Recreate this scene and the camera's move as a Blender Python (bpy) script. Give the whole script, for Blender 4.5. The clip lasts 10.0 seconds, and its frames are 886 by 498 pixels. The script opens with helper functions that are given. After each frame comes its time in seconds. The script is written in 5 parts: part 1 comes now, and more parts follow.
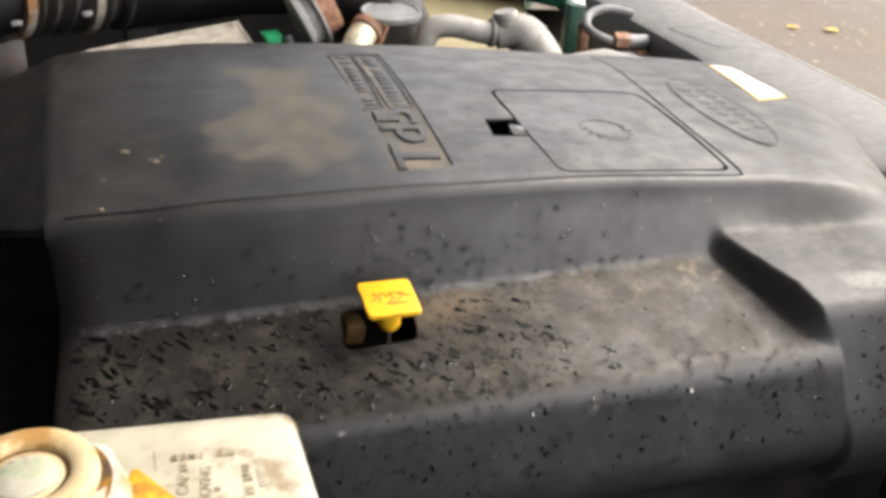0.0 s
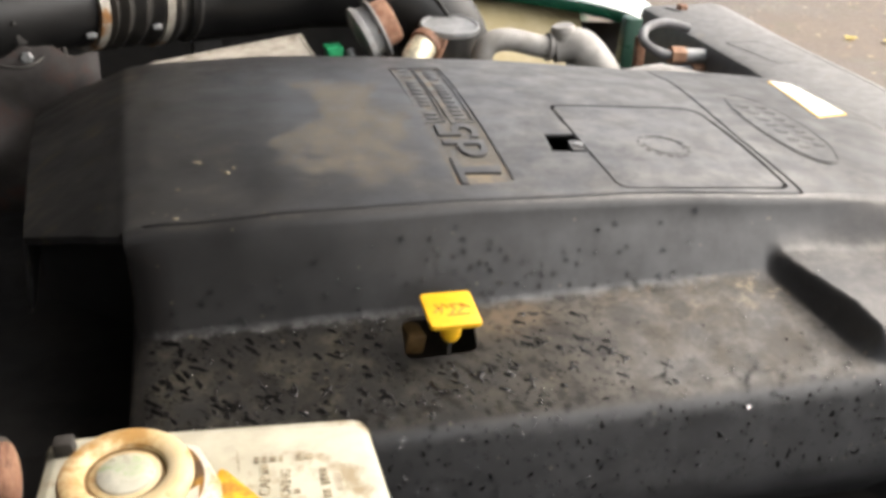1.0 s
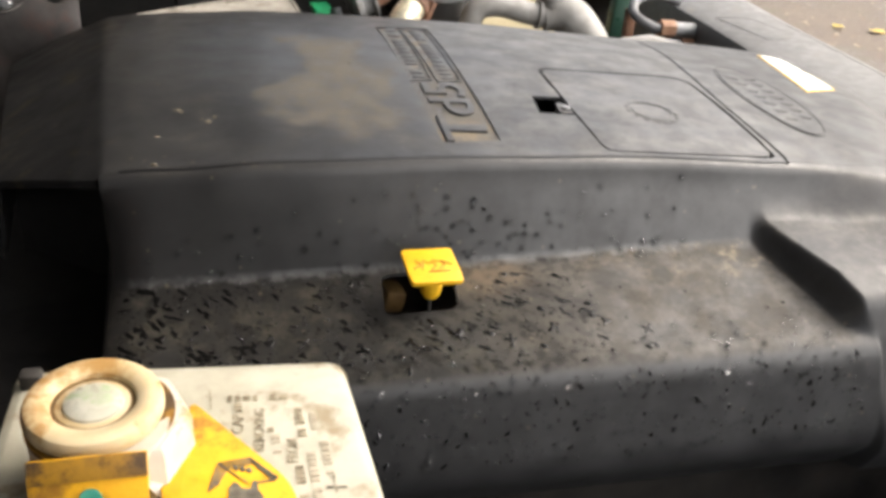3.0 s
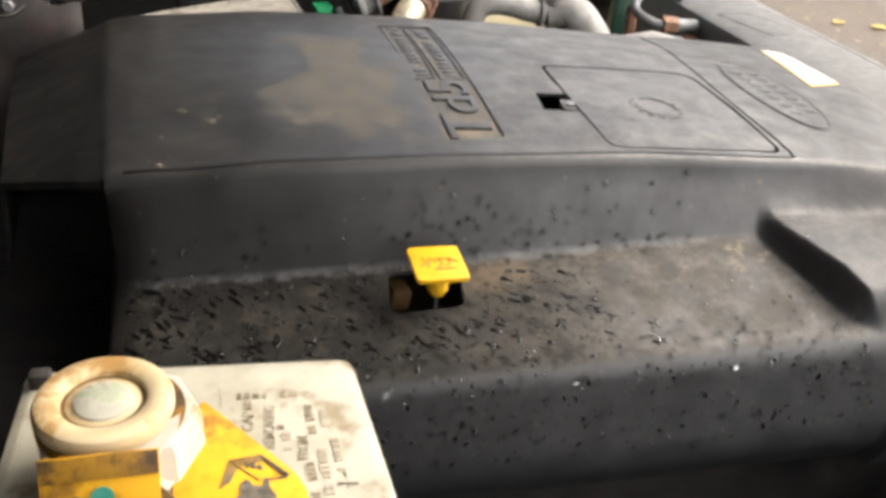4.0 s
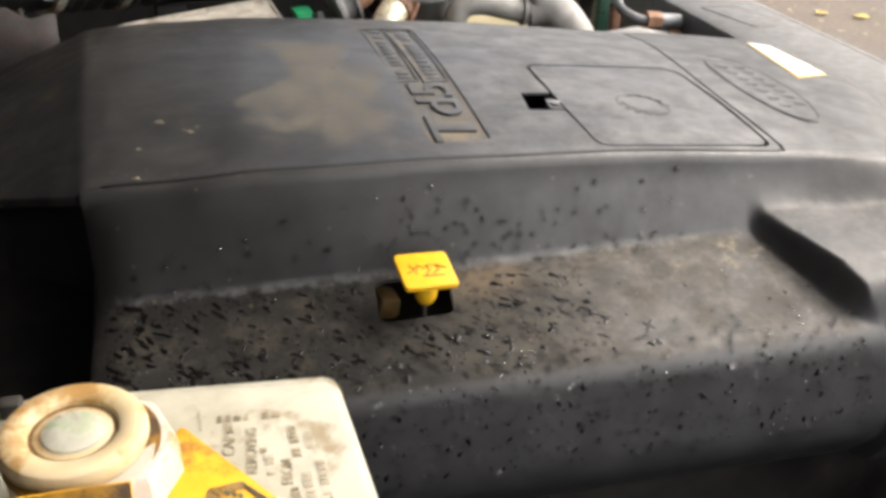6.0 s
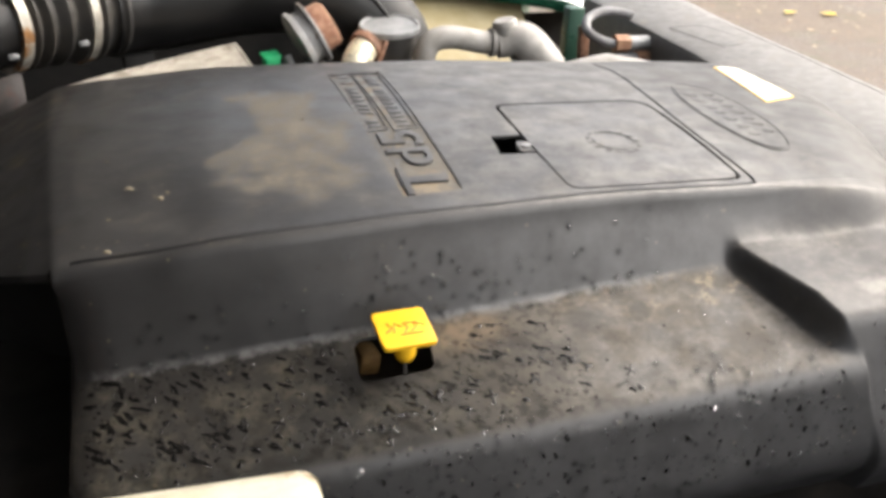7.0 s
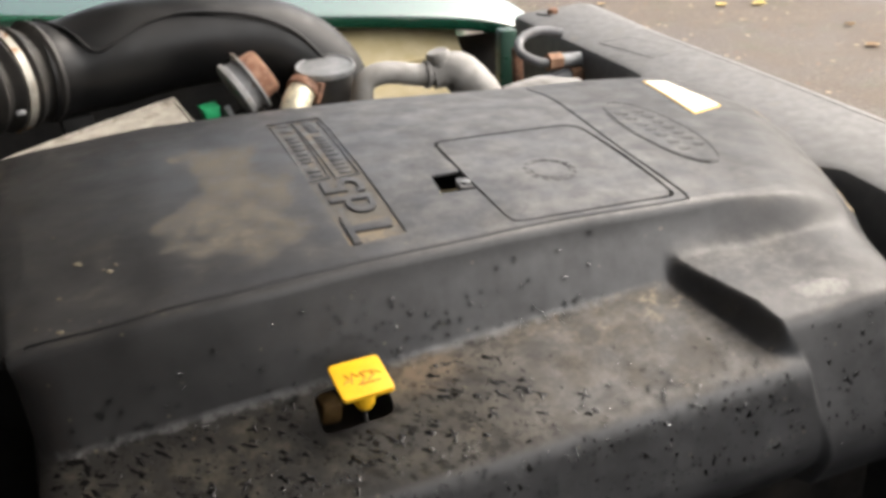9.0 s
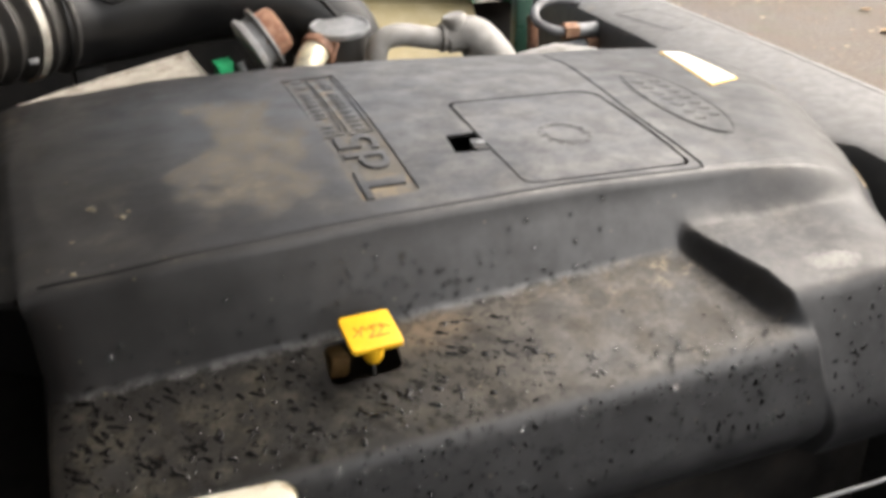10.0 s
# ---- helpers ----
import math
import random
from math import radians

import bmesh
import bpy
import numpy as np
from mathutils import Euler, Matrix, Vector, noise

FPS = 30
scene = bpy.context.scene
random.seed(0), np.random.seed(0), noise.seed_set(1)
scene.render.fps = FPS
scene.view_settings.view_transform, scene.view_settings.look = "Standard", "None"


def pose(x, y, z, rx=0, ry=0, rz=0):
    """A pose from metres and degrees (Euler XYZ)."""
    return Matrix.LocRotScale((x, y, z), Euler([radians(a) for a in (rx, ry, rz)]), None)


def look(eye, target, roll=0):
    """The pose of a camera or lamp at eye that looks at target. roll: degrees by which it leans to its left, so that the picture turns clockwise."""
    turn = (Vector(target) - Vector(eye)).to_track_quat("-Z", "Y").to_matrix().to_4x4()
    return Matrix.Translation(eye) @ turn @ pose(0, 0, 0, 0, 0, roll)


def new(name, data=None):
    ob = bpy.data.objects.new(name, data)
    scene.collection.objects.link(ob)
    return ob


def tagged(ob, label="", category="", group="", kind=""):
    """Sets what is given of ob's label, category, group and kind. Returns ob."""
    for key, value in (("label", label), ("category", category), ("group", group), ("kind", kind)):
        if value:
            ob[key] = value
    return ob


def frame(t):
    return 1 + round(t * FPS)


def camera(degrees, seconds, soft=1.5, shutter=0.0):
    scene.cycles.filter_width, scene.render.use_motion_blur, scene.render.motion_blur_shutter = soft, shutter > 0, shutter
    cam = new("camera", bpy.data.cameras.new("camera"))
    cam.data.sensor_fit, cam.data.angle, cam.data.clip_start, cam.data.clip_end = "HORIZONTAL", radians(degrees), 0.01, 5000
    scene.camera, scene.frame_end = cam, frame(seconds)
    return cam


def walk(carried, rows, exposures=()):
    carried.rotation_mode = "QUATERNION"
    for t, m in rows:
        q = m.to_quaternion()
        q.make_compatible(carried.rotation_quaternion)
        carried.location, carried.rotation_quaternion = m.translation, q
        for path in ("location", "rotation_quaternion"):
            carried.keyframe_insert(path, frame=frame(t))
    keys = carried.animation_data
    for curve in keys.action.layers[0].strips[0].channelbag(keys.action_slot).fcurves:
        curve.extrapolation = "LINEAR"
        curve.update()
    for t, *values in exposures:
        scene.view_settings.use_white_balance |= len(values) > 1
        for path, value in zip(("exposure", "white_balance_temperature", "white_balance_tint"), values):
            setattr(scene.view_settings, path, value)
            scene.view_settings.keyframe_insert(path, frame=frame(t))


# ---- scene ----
cam = camera(51.9, 10.0, soft=3.8, shutter=0.5)
PATH = [
    (0, (-0.193, -0.465, 1.271), (0.255, 1.242, 0.33), 1.4),
    (0.5, (-0.201, -0.47, 1.277), (0.195, 1.251, 0.338), 1.4),
    (1, (-0.203, -0.472, 1.279), (0.147, 1.264, 0.351), 0.9),
    (1.5, (-0.204, -0.472, 1.278), (0.153, 1.263, 0.35), 1.5),
    (2, (-0.204, -0.472, 1.277), (0.156, 1.264, 0.353), 1.7),
    (2.5, (-0.205, -0.474, 1.266), (0.156, 1.251, 0.322), 2.2),
    (2.7, (-0.203, -0.472, 1.266), (0.186, 1.233, 0.295), 3.4),
    (4, (-0.205, -0.471, 1.264), (0.178, 1.236, 0.294), 2.7),
    (4.5, (-0.201, -0.471, 1.262), (0.183, 1.234, 0.289), 2.0),
    (5, (-0.203, -0.471, 1.266), (0.167, 1.236, 0.292), 1.6),
    (5.2, (-0.2, -0.468, 1.262), (0.185, 1.239, 0.293), 2.0),
    (6.3, (-0.202, -0.46, 1.261), (0.204, 1.245, 0.297), 0.7),
    (6.5, (-0.205, -0.458, 1.272), (0.193, 1.252, 0.315), -0.1),
    (7, (-0.193, -0.451, 1.28), (0.243, 1.258, 0.338), -1.3),
    (7.5, (-0.197, -0.454, 1.291), (0.227, 1.284, 0.397), -2.4),
    (8, (-0.203, -0.453, 1.296), (0.25, 1.285, 0.418), -3.5),
    (8.5, (-0.192, -0.455, 1.302), (0.317, 1.273, 0.434), -3.5),
    (9, (-0.185, -0.457, 1.3), (0.336, 1.241, 0.38), -5.5),
    (9.5, (-0.182, -0.457, 1.296), (0.344, 1.243, 0.384), -5.5),
    (10, (-0.192, -0.459, 1.292), (0.311, 1.217, 0.323), -3.6),
]
walk(cam, [(t, look(eye, target, roll)) for t, eye, target, roll in PATH], [(0, 1.87, 6700, 10), (2.5, 1.87, 6700, 10), (4, 1.79, 6700, 10), (6.5, 1.79, 6700, 10), (7, 2.07, 6700, 10), (7.5, 1.79, 6700, 10), (8.5, 1.70, 6700, 10), (9, 1.70, 6700, 10), (10, 1.82, 6700, 10)])

# ---- world, sun, exposure ----
SUN_ELEV, SUN_ROT = radians(42), radians(76)
world = bpy.data.worlds.new("overcast_sky")
scene.world = world
world.use_nodes = True
wn = world.node_tree.nodes
sky = wn.new("ShaderNodeTexSky")
sky.sky_type, sky.sun_disc = "NISHITA", False
sky.sun_elevation, sky.sun_rotation = SUN_ELEV, SUN_ROT
sky.dust_density, sky.ozone_density, sky.air_density = 6.0, 0.4, 0.8
grey = wn.new("ShaderNodeHueSaturation")
grey.inputs["Saturation"].default_value = 0.5
world.node_tree.links.new(sky.outputs[0], grey.inputs["Color"])
world.node_tree.links.new(grey.outputs[0], wn["Background"].inputs[0])
wn["Background"].inputs[1].default_value = 0.13
sun = new("sun", bpy.data.lights.new("sun", "SUN"))
sun.data.energy, sun.data.angle, sun.data.color = 0.72, radians(60), (1.0, 0.96, 0.9)
sun.matrix_world = look((2.0, -1.9, 2.9), (0, 0.1, 1.0))


# ---- materials ----
class Nodes:
    """A small writer of node trees."""

    def __init__(self, name):
        self.mat = bpy.data.materials.new(name)
        self.mat.use_nodes = True
        self.t = self.mat.node_tree
        self.bsdf = self.t.nodes["Principled BSDF"]

    def put(self, node, key, v):
        if v is None:
            return
        s = node.inputs[key]
        if isinstance(v, bpy.types.NodeSocket):
            self.t.links.new(v, s)
        elif isinstance(v, tuple) and len(v) == 3 and s.type == "RGBA":
            s.default_value = (*v, 1)
        else:
            s.default_value = v

    def add(self, kind, out=0, props=None, **ins):
        n = self.t.nodes.new("ShaderNode" + kind)
        for k, v in (props or {}).items():
            if k == "operation":
                n.operation = v
            elif k == "data_type":
                n.data_type = v
            elif k == "interpolation_type":
                n.interpolation_type = v
            elif k == "feature":
                n.feature = v
        for k, v in ins.items():
            self.put(n, int(k[1:]) if k[0] == "i" and k[1:].isdigit() else k, v)
        return n.outputs[out]

    def pos(self):
        return self.add("NewGeometry", 0)

    def math(self, op, a, b=0.0):
        return self.add("Math", props={"operation": op}, i0=a, i1=b)

    def noise(self, scale, detail=4.0, rough=0.55, vec=None, dist=0.0):
        return self.add("TexNoise", 0, Scale=scale, Detail=detail, Roughness=rough, Distortion=dist, Vector=vec or self.pos())

    def ramp(self, v, lo, hi, a=0.0, b=1.0):
        return self.add("MapRange", props={"interpolation_type": "SMOOTHSTEP"}, i0=v, i1=lo, i2=hi, i3=a, i4=b)

    def mix(self, f, a, b):
        n = self.t.nodes.new("ShaderNodeMix")
        n.data_type = "RGBA"
        self.put(n, 0, f), self.put(n, 6, a), self.put(n, 7, b)
        return n.outputs[2]

    def xyz(self):
        n = self.t.nodes.new("ShaderNodeSeparateXYZ")
        self.t.links.new(self.pos(), n.inputs[0])
        return n.outputs

    def bump(self, h, strength=0.2, dist=0.001):
        return self.add("Bump", 0, Height=h, Strength=strength, Distance=dist)

    def done(self, color=None, rough=None, metal=None, normal=None, **more):
        for k, v in (("Base Color", color), ("Roughness", rough), ("Metallic", metal), ("Normal", normal)):
            self.put(self.bsdf, k, v)
        for k, v in more.items():
            self.put(self.bsdf, k.replace("_", " "), v)
        return self.mat


def worn(name, a, b, scale=60.0, rough=0.5, metal=0.0, c=None, c_at=0.62, bump=0.15, spread=0.18, bdist=0.0006, spec=0.5):
    """A two-tone worn surface with grain; c: a third colour in patches."""
    n = Nodes(name)
    big = n.ramp(n.noise(scale, 5.0, 0.62), 0.5 - spread, 0.5 + spread)
    col = n.mix(big, a, b)
    if c:
        col = n.mix(n.ramp(n.noise(scale * 0.55, 6.0, 0.68), c_at - 0.05, c_at + 0.06), col, c)
    fine = n.noise(scale * 14, 3.0, 0.6)
    r = n.ramp(n.noise(scale * 2.2, 4.0), 0.3, 0.7, max(rough - 0.1, 0.02), min(rough + 0.12, 1.0))
    return n.done(col, r, metal, n.bump(fine, bump, bdist), Specular_IOR_Level=spec)


def cover_plastic():
    """Black moulded plastic with dried mud, dust, wet blotches and painted light and shade."""
    n = Nodes("dusty_black_plastic")
    x, y, z = n.xyz()
    geo = n.t.nodes.new("ShaderNodeNewGeometry")
    nrm = n.t.nodes.new("ShaderNodeSeparateXYZ")
    n.t.links.new(geo.outputs["Normal"], nrm.inputs[0])
    up = n.ramp(nrm.outputs[2], 0.55, 0.9)
    grain = n.noise(900, 3.0, 0.6)
    cloud = n.noise(14, 5.0, 0.62)
    col = n.mix(n.ramp(cloud, 0.3, 0.7), (0.0125, 0.0125, 0.0130), (0.021, 0.021, 0.0215))
    # steep faces painted paler towards the front, standing in for light on them
    steep_light = n.math("MULTIPLY", n.ramp(n.noise(55, 6.0, 0.7), 0.3, 0.7, 0.35, 1.0), n.ramp(up, 0.0, 1.0, 0.30, 0.0))
    col = n.mix(n.math("MULTIPLY", steep_light, n.ramp(x, -0.24, 0.02, 0.25, 1.0)), col, (0.105, 0.105, 0.108))
    # thin dust on surfaces that face up, with the light's falloff painted in
    dust_falloff = n.math("MULTIPLY", n.ramp(n.noise(38, 8.0, 0.76), 0.36, 0.78), up)
    # less of it on the ledge's rear half, as painted shade
    dust_falloff = n.math("MULTIPLY", dust_falloff, n.math("MAXIMUM", n.ramp(z, 1.022, 1.034), n.ramp(x, -0.14, 0.0, 0.15, 1.0)))
    # paler in the middle, darker at both ends: painted light
    col = n.mix(n.math("MULTIPLY", n.math("MULTIPLY", dust_falloff, n.math("MULTIPLY", n.ramp(x, -0.16, 0.0, 0.12, 1.0), n.ramp(x, 0.24, 0.13, 0.3, 1.0))), 0.66), col, (0.165, 0.155, 0.140))
    streak = n.add("Mapping", 0, Vector=n.pos(), Scale=(20.0, 26.0, 20.0))
    stre = n.math("MULTIPLY", n.ramp(n.noise(2.0, 5.0, 0.65, streak), 0.52, 0.75), up)
    col = n.mix(n.math("MULTIPLY", stre, 0.16), col, (0.15, 0.13, 0.10))

    def blob(cx, cy, rx, ry, wob, lo, hi, seed):
        w1 = n.math("MULTIPLY", n.math("SUBTRACT", n.noise(24, 6.0, 0.68, n.add("Mapping", 0, Vector=n.pos(), Location=(seed, 0, 0))), 0.5), wob)
        w2 = n.math("MULTIPLY", n.math("SUBTRACT", n.noise(24, 6.0, 0.68, n.add("Mapping", 0, Vector=n.pos(), Location=(0, seed + 3, 0))), 0.5), wob)
        dx = n.math("DIVIDE", n.math("SUBTRACT", n.math("ADD", x, w1), cx), rx)
        dy = n.math("DIVIDE", n.math("SUBTRACT", n.math("ADD", y, w2), cy), ry)
        d = n.math("SQRT", n.math("ADD", n.math("MULTIPLY", dx, dx), n.math("MULTIPLY", dy, dy)))
        return n.ramp(d, lo, hi, 1.0, 0.0)

    mud = n.math("MAXIMUM", blob(-0.150, 0.160, 0.027, 0.060, 0.12, 0.66, 1.12, 1.0), blob(-0.157, 0.055, 0.038, 0.048, 0.12, 0.66, 1.12, 5.0))
    mud = n.math("MAXIMUM", mud, blob(-0.143, 0.105, 0.036, 0.050, 0.12, 0.66, 1.12, 9.0))
    mud = n.math("MULTIPLY", n.math("MULTIPLY", mud, up), n.ramp(n.noise(90, 6.0, 0.78), 0.36, 0.64, 0.25, 1.15))
    mud = n.math("MULTIPLY", mud, n.ramp(z, 1.03, 1.04))
    col = n.mix(n.math("MULTIPLY", mud, 0.60), col, (0.140, 0.126, 0.104))
    # yellowish smears on the sloping rear end
    rear = n.math("MULTIPLY", n.ramp(x, -0.292, -0.305), n.ramp(z, 1.0, 1.01))
    smear = n.noise(1.0, 5.0, 0.68, n.add("Mapping", 0, Vector=n.add("Mapping", 0, Vector=n.pos(), Rotation=(0, 0, -0.5)), Scale=(30.0, 75.0, 30.0)))
    col = n.mix(n.math("MULTIPLY", n.math("MULTIPLY", rear, n.ramp(smear, 0.55, 0.74)), 0.6), col, (0.085, 0.072, 0.040))
    # caked dust on the ledge, and dark wet runs through it
    ledge = n.math("MULTIPLY", n.ramp(z, 1.026, 1.014), n.ramp(z, 0.983, 0.991))
    ledge = n.math("MULTIPLY", n.math("MULTIPLY", ledge, up), n.ramp(n.math("ADD", x, n.math("MULTIPLY", y, 0.29)), 0.088, 0.076))
    cake = n.math("MULTIPLY", ledge, n.ramp(n.noise(34, 7.0, 0.7), 0.28, 0.78, 0.15, 1.0))
    col = n.mix(n.math("MULTIPLY", n.math("MULTIPLY", cake, n.ramp(x, -0.20, 0.03, 0.10, 1.0)), 0.42), col, (0.145, 0.125, 0.098))
    back = n.math("MULTIPLY", n.ramp(y, -0.075, -0.04), n.ramp(x, -0.05, 0.07))
    clod = n.math("MULTIPLY", n.math("MULTIPLY", ledge, back), n.ramp(n.noise(85, 6.0, 0.76), 0.48, 0.68))
    col = n.mix(n.math("MULTIPLY", clod, 0.62), col, (0.30, 0.245, 0.165))
    slant = n.add("Mapping", 0, Vector=n.add("Mapping", 0, Vector=n.pos(), Rotation=(0, 0, 0.75)), Scale=(130.0, 215.0, 130.0))
    wet = n.math("ADD", n.noise(1.0, 4.0, 0.62, slant), n.math("MULTIPLY", n.math("SUBTRACT", n.noise(40, 3.0), 0.5), 0.35))
    wet = n.ramp(wet, 0.50, 0.585)
    wet = n.math("MULTIPLY", n.math("MULTIPLY", wet, ledge), n.ramp(x, 0.03, -0.1, 0.10, 0.95))
    wet = n.math("MULTIPLY", wet, n.ramp(n.noise(420, 3.0, 0.7), 0.35, 0.6, 0.7, 1.0))
    col = n.mix(wet, col, (0.0105, 0.0095, 0.0085))
    # shade over the ledge's rear half, put in as a darker colour
    rear_shade = n.math("MULTIPLY", n.math("MULTIPLY", ledge, n.ramp(x, -0.06, -0.20)), n.ramp(n.noise(26, 4.0, 0.6), 0.25, 0.55, 0.5, 1.0))
    col = n.mix(n.math("MULTIPLY", rear_shade, 0.65), col, (0.0145, 0.0135, 0.0125))
    mottle = n.math("MULTIPLY", n.math("MULTIPLY", ledge, n.ramp(x, 0.0, -0.08)), n.ramp(n.noise(48, 8.0, 0.8), 0.46, 0.66))
    col = n.mix(n.math("MULTIPLY", mottle, 0.5), col, (0.070, 0.063, 0.048))
    halo = n.math("MULTIPLY", n.math("MULTIPLY", blob(-0.079, -0.050, 0.036, 0.024, 0.05, 0.3, 1.0, 13.0), ledge), n.ramp(n.noise(160, 4.0, 0.7), 0.3, 0.6, 0.3, 1.0))
    col = n.mix(n.math("MULTIPLY", halo, 0.7), col, (0.15, 0.115, 0.08))
    # wet line along the foot of the upper face, its glints painted pale
    wet_glint = n.math("MULTIPLY", n.math("MULTIPLY", n.ramp(z, 1.0070, 1.0084), n.ramp(z, 1.0130, 1.0100)), n.ramp(y, -0.06, -0.048))
    wet_glint = n.math("MULTIPLY", wet_glint, n.ramp(n.noise(150, 4.0, 0.7), 0.47, 0.60))
    wet_glint = n.math("MULTIPLY", wet_glint, n.ramp(x, 0.07, 0.03))
    col = n.mix(n.math("MULTIPLY", wet_glint, 0.32), col, (0.19, 0.19, 0.19))
    pale = n.math("MULTIPLY", blob(0.157, -0.086, 0.020, 0.0085, 0.03, 0.6, 1.0, 21.0), n.ramp(n.noise(190, 4.0, 0.7), 0.3, 0.6, 0.35, 1.0))
    col = n.mix(n.math("MULTIPLY", n.math("MULTIPLY", pale, up), 0.35), col, (0.34, 0.33, 0.30))
    # small mud specks all over
    v = n.add("TexVoronoi", 0, Vector=n.pos(), Scale=95.0, Randomness=1.0)
    speck = n.math("MULTIPLY", n.ramp(v, 0.14, 0.06), n.ramp(n.noise(45, 2.0), 0.50, 0.58))
    col = n.mix(n.math("MULTIPLY", speck, 0.3), col, (0.20, 0.165, 0.11))
    rough = n.ramp(n.noise(40, 5.0, 0.6), 0.3, 0.7, 0.36, 0.52)
    rough = n.math("ADD", rough, n.math("MULTIPLY", n.math("ADD", mud, cake), 0.3))
    rough = n.math("MULTIPLY", rough, n.ramp(wet, 0, 1, 1.0, 0.45))
    rough = n.math("MULTIPLY", rough, n.ramp(wet_glint, 0, 1, 1.0, 0.25))
    h = n.math("ADD", n.math("MULTIPLY", grain, 0.5), n.math("MULTIPLY", n.math("ADD", mud, cake), 0.5))
    gloss = n.ramp(n.math("MAXIMUM", n.math("MULTIPLY", ledge, n.ramp(x, 0.06, -0.10)), n.math("MAXIMUM", n.math("MAXIMUM", mud, cake), rear)), 0.0, 1.0, 0.5, 0.12)
    gloss = n.math("MULTIPLY", gloss, n.math("MULTIPLY", n.ramp(x, -0.24, -0.02, 0.6, 1.0), n.ramp(x, 0.11, 0.18, 1.0, 0.5)))
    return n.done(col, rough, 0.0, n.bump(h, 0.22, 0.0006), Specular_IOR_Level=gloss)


def water_drop():
    n = Nodes("water")
    return n.done((0.70, 0.72, 0.73), 0.02, 0.0, None, IOR=1.42, Transmission_Weight=1.0)


def ground_tarmac():
    n = Nodes("old_tarmac")
    a = n.ramp(n.noise(1.1, 6.0, 0.7), 0.35, 0.65)
    col = n.mix(a, (0.066, 0.047, 0.032), (0.135, 0.106, 0.080))
    col = n.mix(n.math("MULTIPLY", n.ramp(n.noise(3.5, 6.0, 0.7), 0.52, 0.7), 0.6), col, (0.085, 0.085, 0.045))
    grit = n.noise(45, 5.0, 0.8)
    col = n.mix(n.ramp(grit, 0.54, 0.72), col, (0.24, 0.205, 0.165))
    col = n.mix(n.ramp(grit, 0.44, 0.30), col, (0.030, 0.024, 0.018))
    v = n.add("TexVoronoi", 0, Vector=n.pos(), Scale=16.0, Randomness=1.0)
    bits = n.math("MULTIPLY", n.ramp(v, 0.26, 0.14), n.ramp(n.noise(4.0, 4.0, 0.7), 0.46, 0.56))
    col = n.mix(n.math("MULTIPLY", bits, 0.8), col, n.mix(n.ramp(n.noise(9.0, 2.0), 0.48, 0.52), (0.16, 0.085, 0.045), (0.40, 0.30, 0.19)))
    return n.done(col, n.ramp(a, 0, 1, 0.6, 0.9), 0.0, n.bump(grit, 0.6, 0.008))


def green_paint():
    n = Nodes("wet_green_paint")
    sp = n.ramp(n.noise(60, 4.0, 0.7), 0.55, 0.75)
    col = n.mix(n.math("MULTIPLY", sp, 0.25), (0.012, 0.085, 0.048), (0.10, 0.15, 0.12))
    return n.done(col, n.ramp(n.noise(25, 4.0), 0.3, 0.7, 0.06, 0.16), 0.0, n.bump(n.noise(320, 2.0), 0.08, 0.001), Coat_Weight=1.0, Coat_Roughness=0.05, Coat_IOR=2.4)


PLASTIC = cover_plastic()
DUCT = worn("smooth_black_duct_plastic", (0.0055, 0.0055, 0.006), (0.010, 0.010, 0.010), 16, 0.42, bump=0.08, spec=0.3)
RUBBER = worn("ribbed_black_rubber", (0.010, 0.0095, 0.009), (0.026, 0.023, 0.019), 40, 0.6)
DARK = worn("oily_dark_metal", (0.012, 0.011, 0.010), (0.03, 0.026, 0.022), 25, 0.65, c=(0.06, 0.045, 0.035), c_at=0.66)
PANEL = worn("grey_front_plastic", (0.096, 0.094, 0.090), (0.118, 0.115, 0.108), 42, 0.62, c=(0.14, 0.13, 0.115), c_at=0.62, spread=0.26)
YELLOW = worn("yellow_plastic", (0.68, 0.37, 0.006), (0.74, 0.43, 0.012), 90, 0.5, bump=0.05)
YELLOW_DIRTY = worn("grimy_yellow_label", (0.58, 0.27, 0.0), (0.66, 0.34, 0.0), 55, 0.75, c=(0.24, 0.11, 0.006), c_at=0.56)
YELLOW_BROWN = worn("brown_stained_label", (0.15, 0.075, 0.012), (0.40, 0.20, 0.006), 90, 0.65, c=(0.06, 0.032, 0.012), c_at=0.56, spread=0.26)
CREAM = worn("aged_cream_plastic", (0.33, 0.31, 0.24), (0.42, 0.40, 0.32), 60, 0.42, c=(0.22, 0.175, 0.105), c_at=0.57, bump=0.06)
CAPPLASTIC = worn("yellowed_white_plastic", (0.50, 0.38, 0.20), (0.56, 0.47, 0.31), 60, 0.45, c=(0.34, 0.19, 0.06), c_at=0.53, bump=0.06)
CAPDISC = worn("clouded_clear_plastic", (0.38, 0.37, 0.30), (0.46, 0.45, 0.38), 70, 0.25, c=(0.22, 0.33, 0.15), c_at=0.60, bump=0.04)
WHITE = worn("white_nylon", (0.42, 0.39, 0.33), (0.50, 0.47, 0.41), 60, 0.45, c=(0.33, 0.21, 0.08), c_at=0.60, bump=0.05)
GRIME = worn("brown_grime", (0.10, 0.055, 0.018), (0.17, 0.10, 0.03), 120, 0.7)
ALLOY = worn("cast_aluminium", (0.21, 0.20, 0.188), (0.30, 0.29, 0.272), 45, 0.66, 0.1, c=(0.18, 0.16, 0.135), c_at=0.63, bump=0.3)
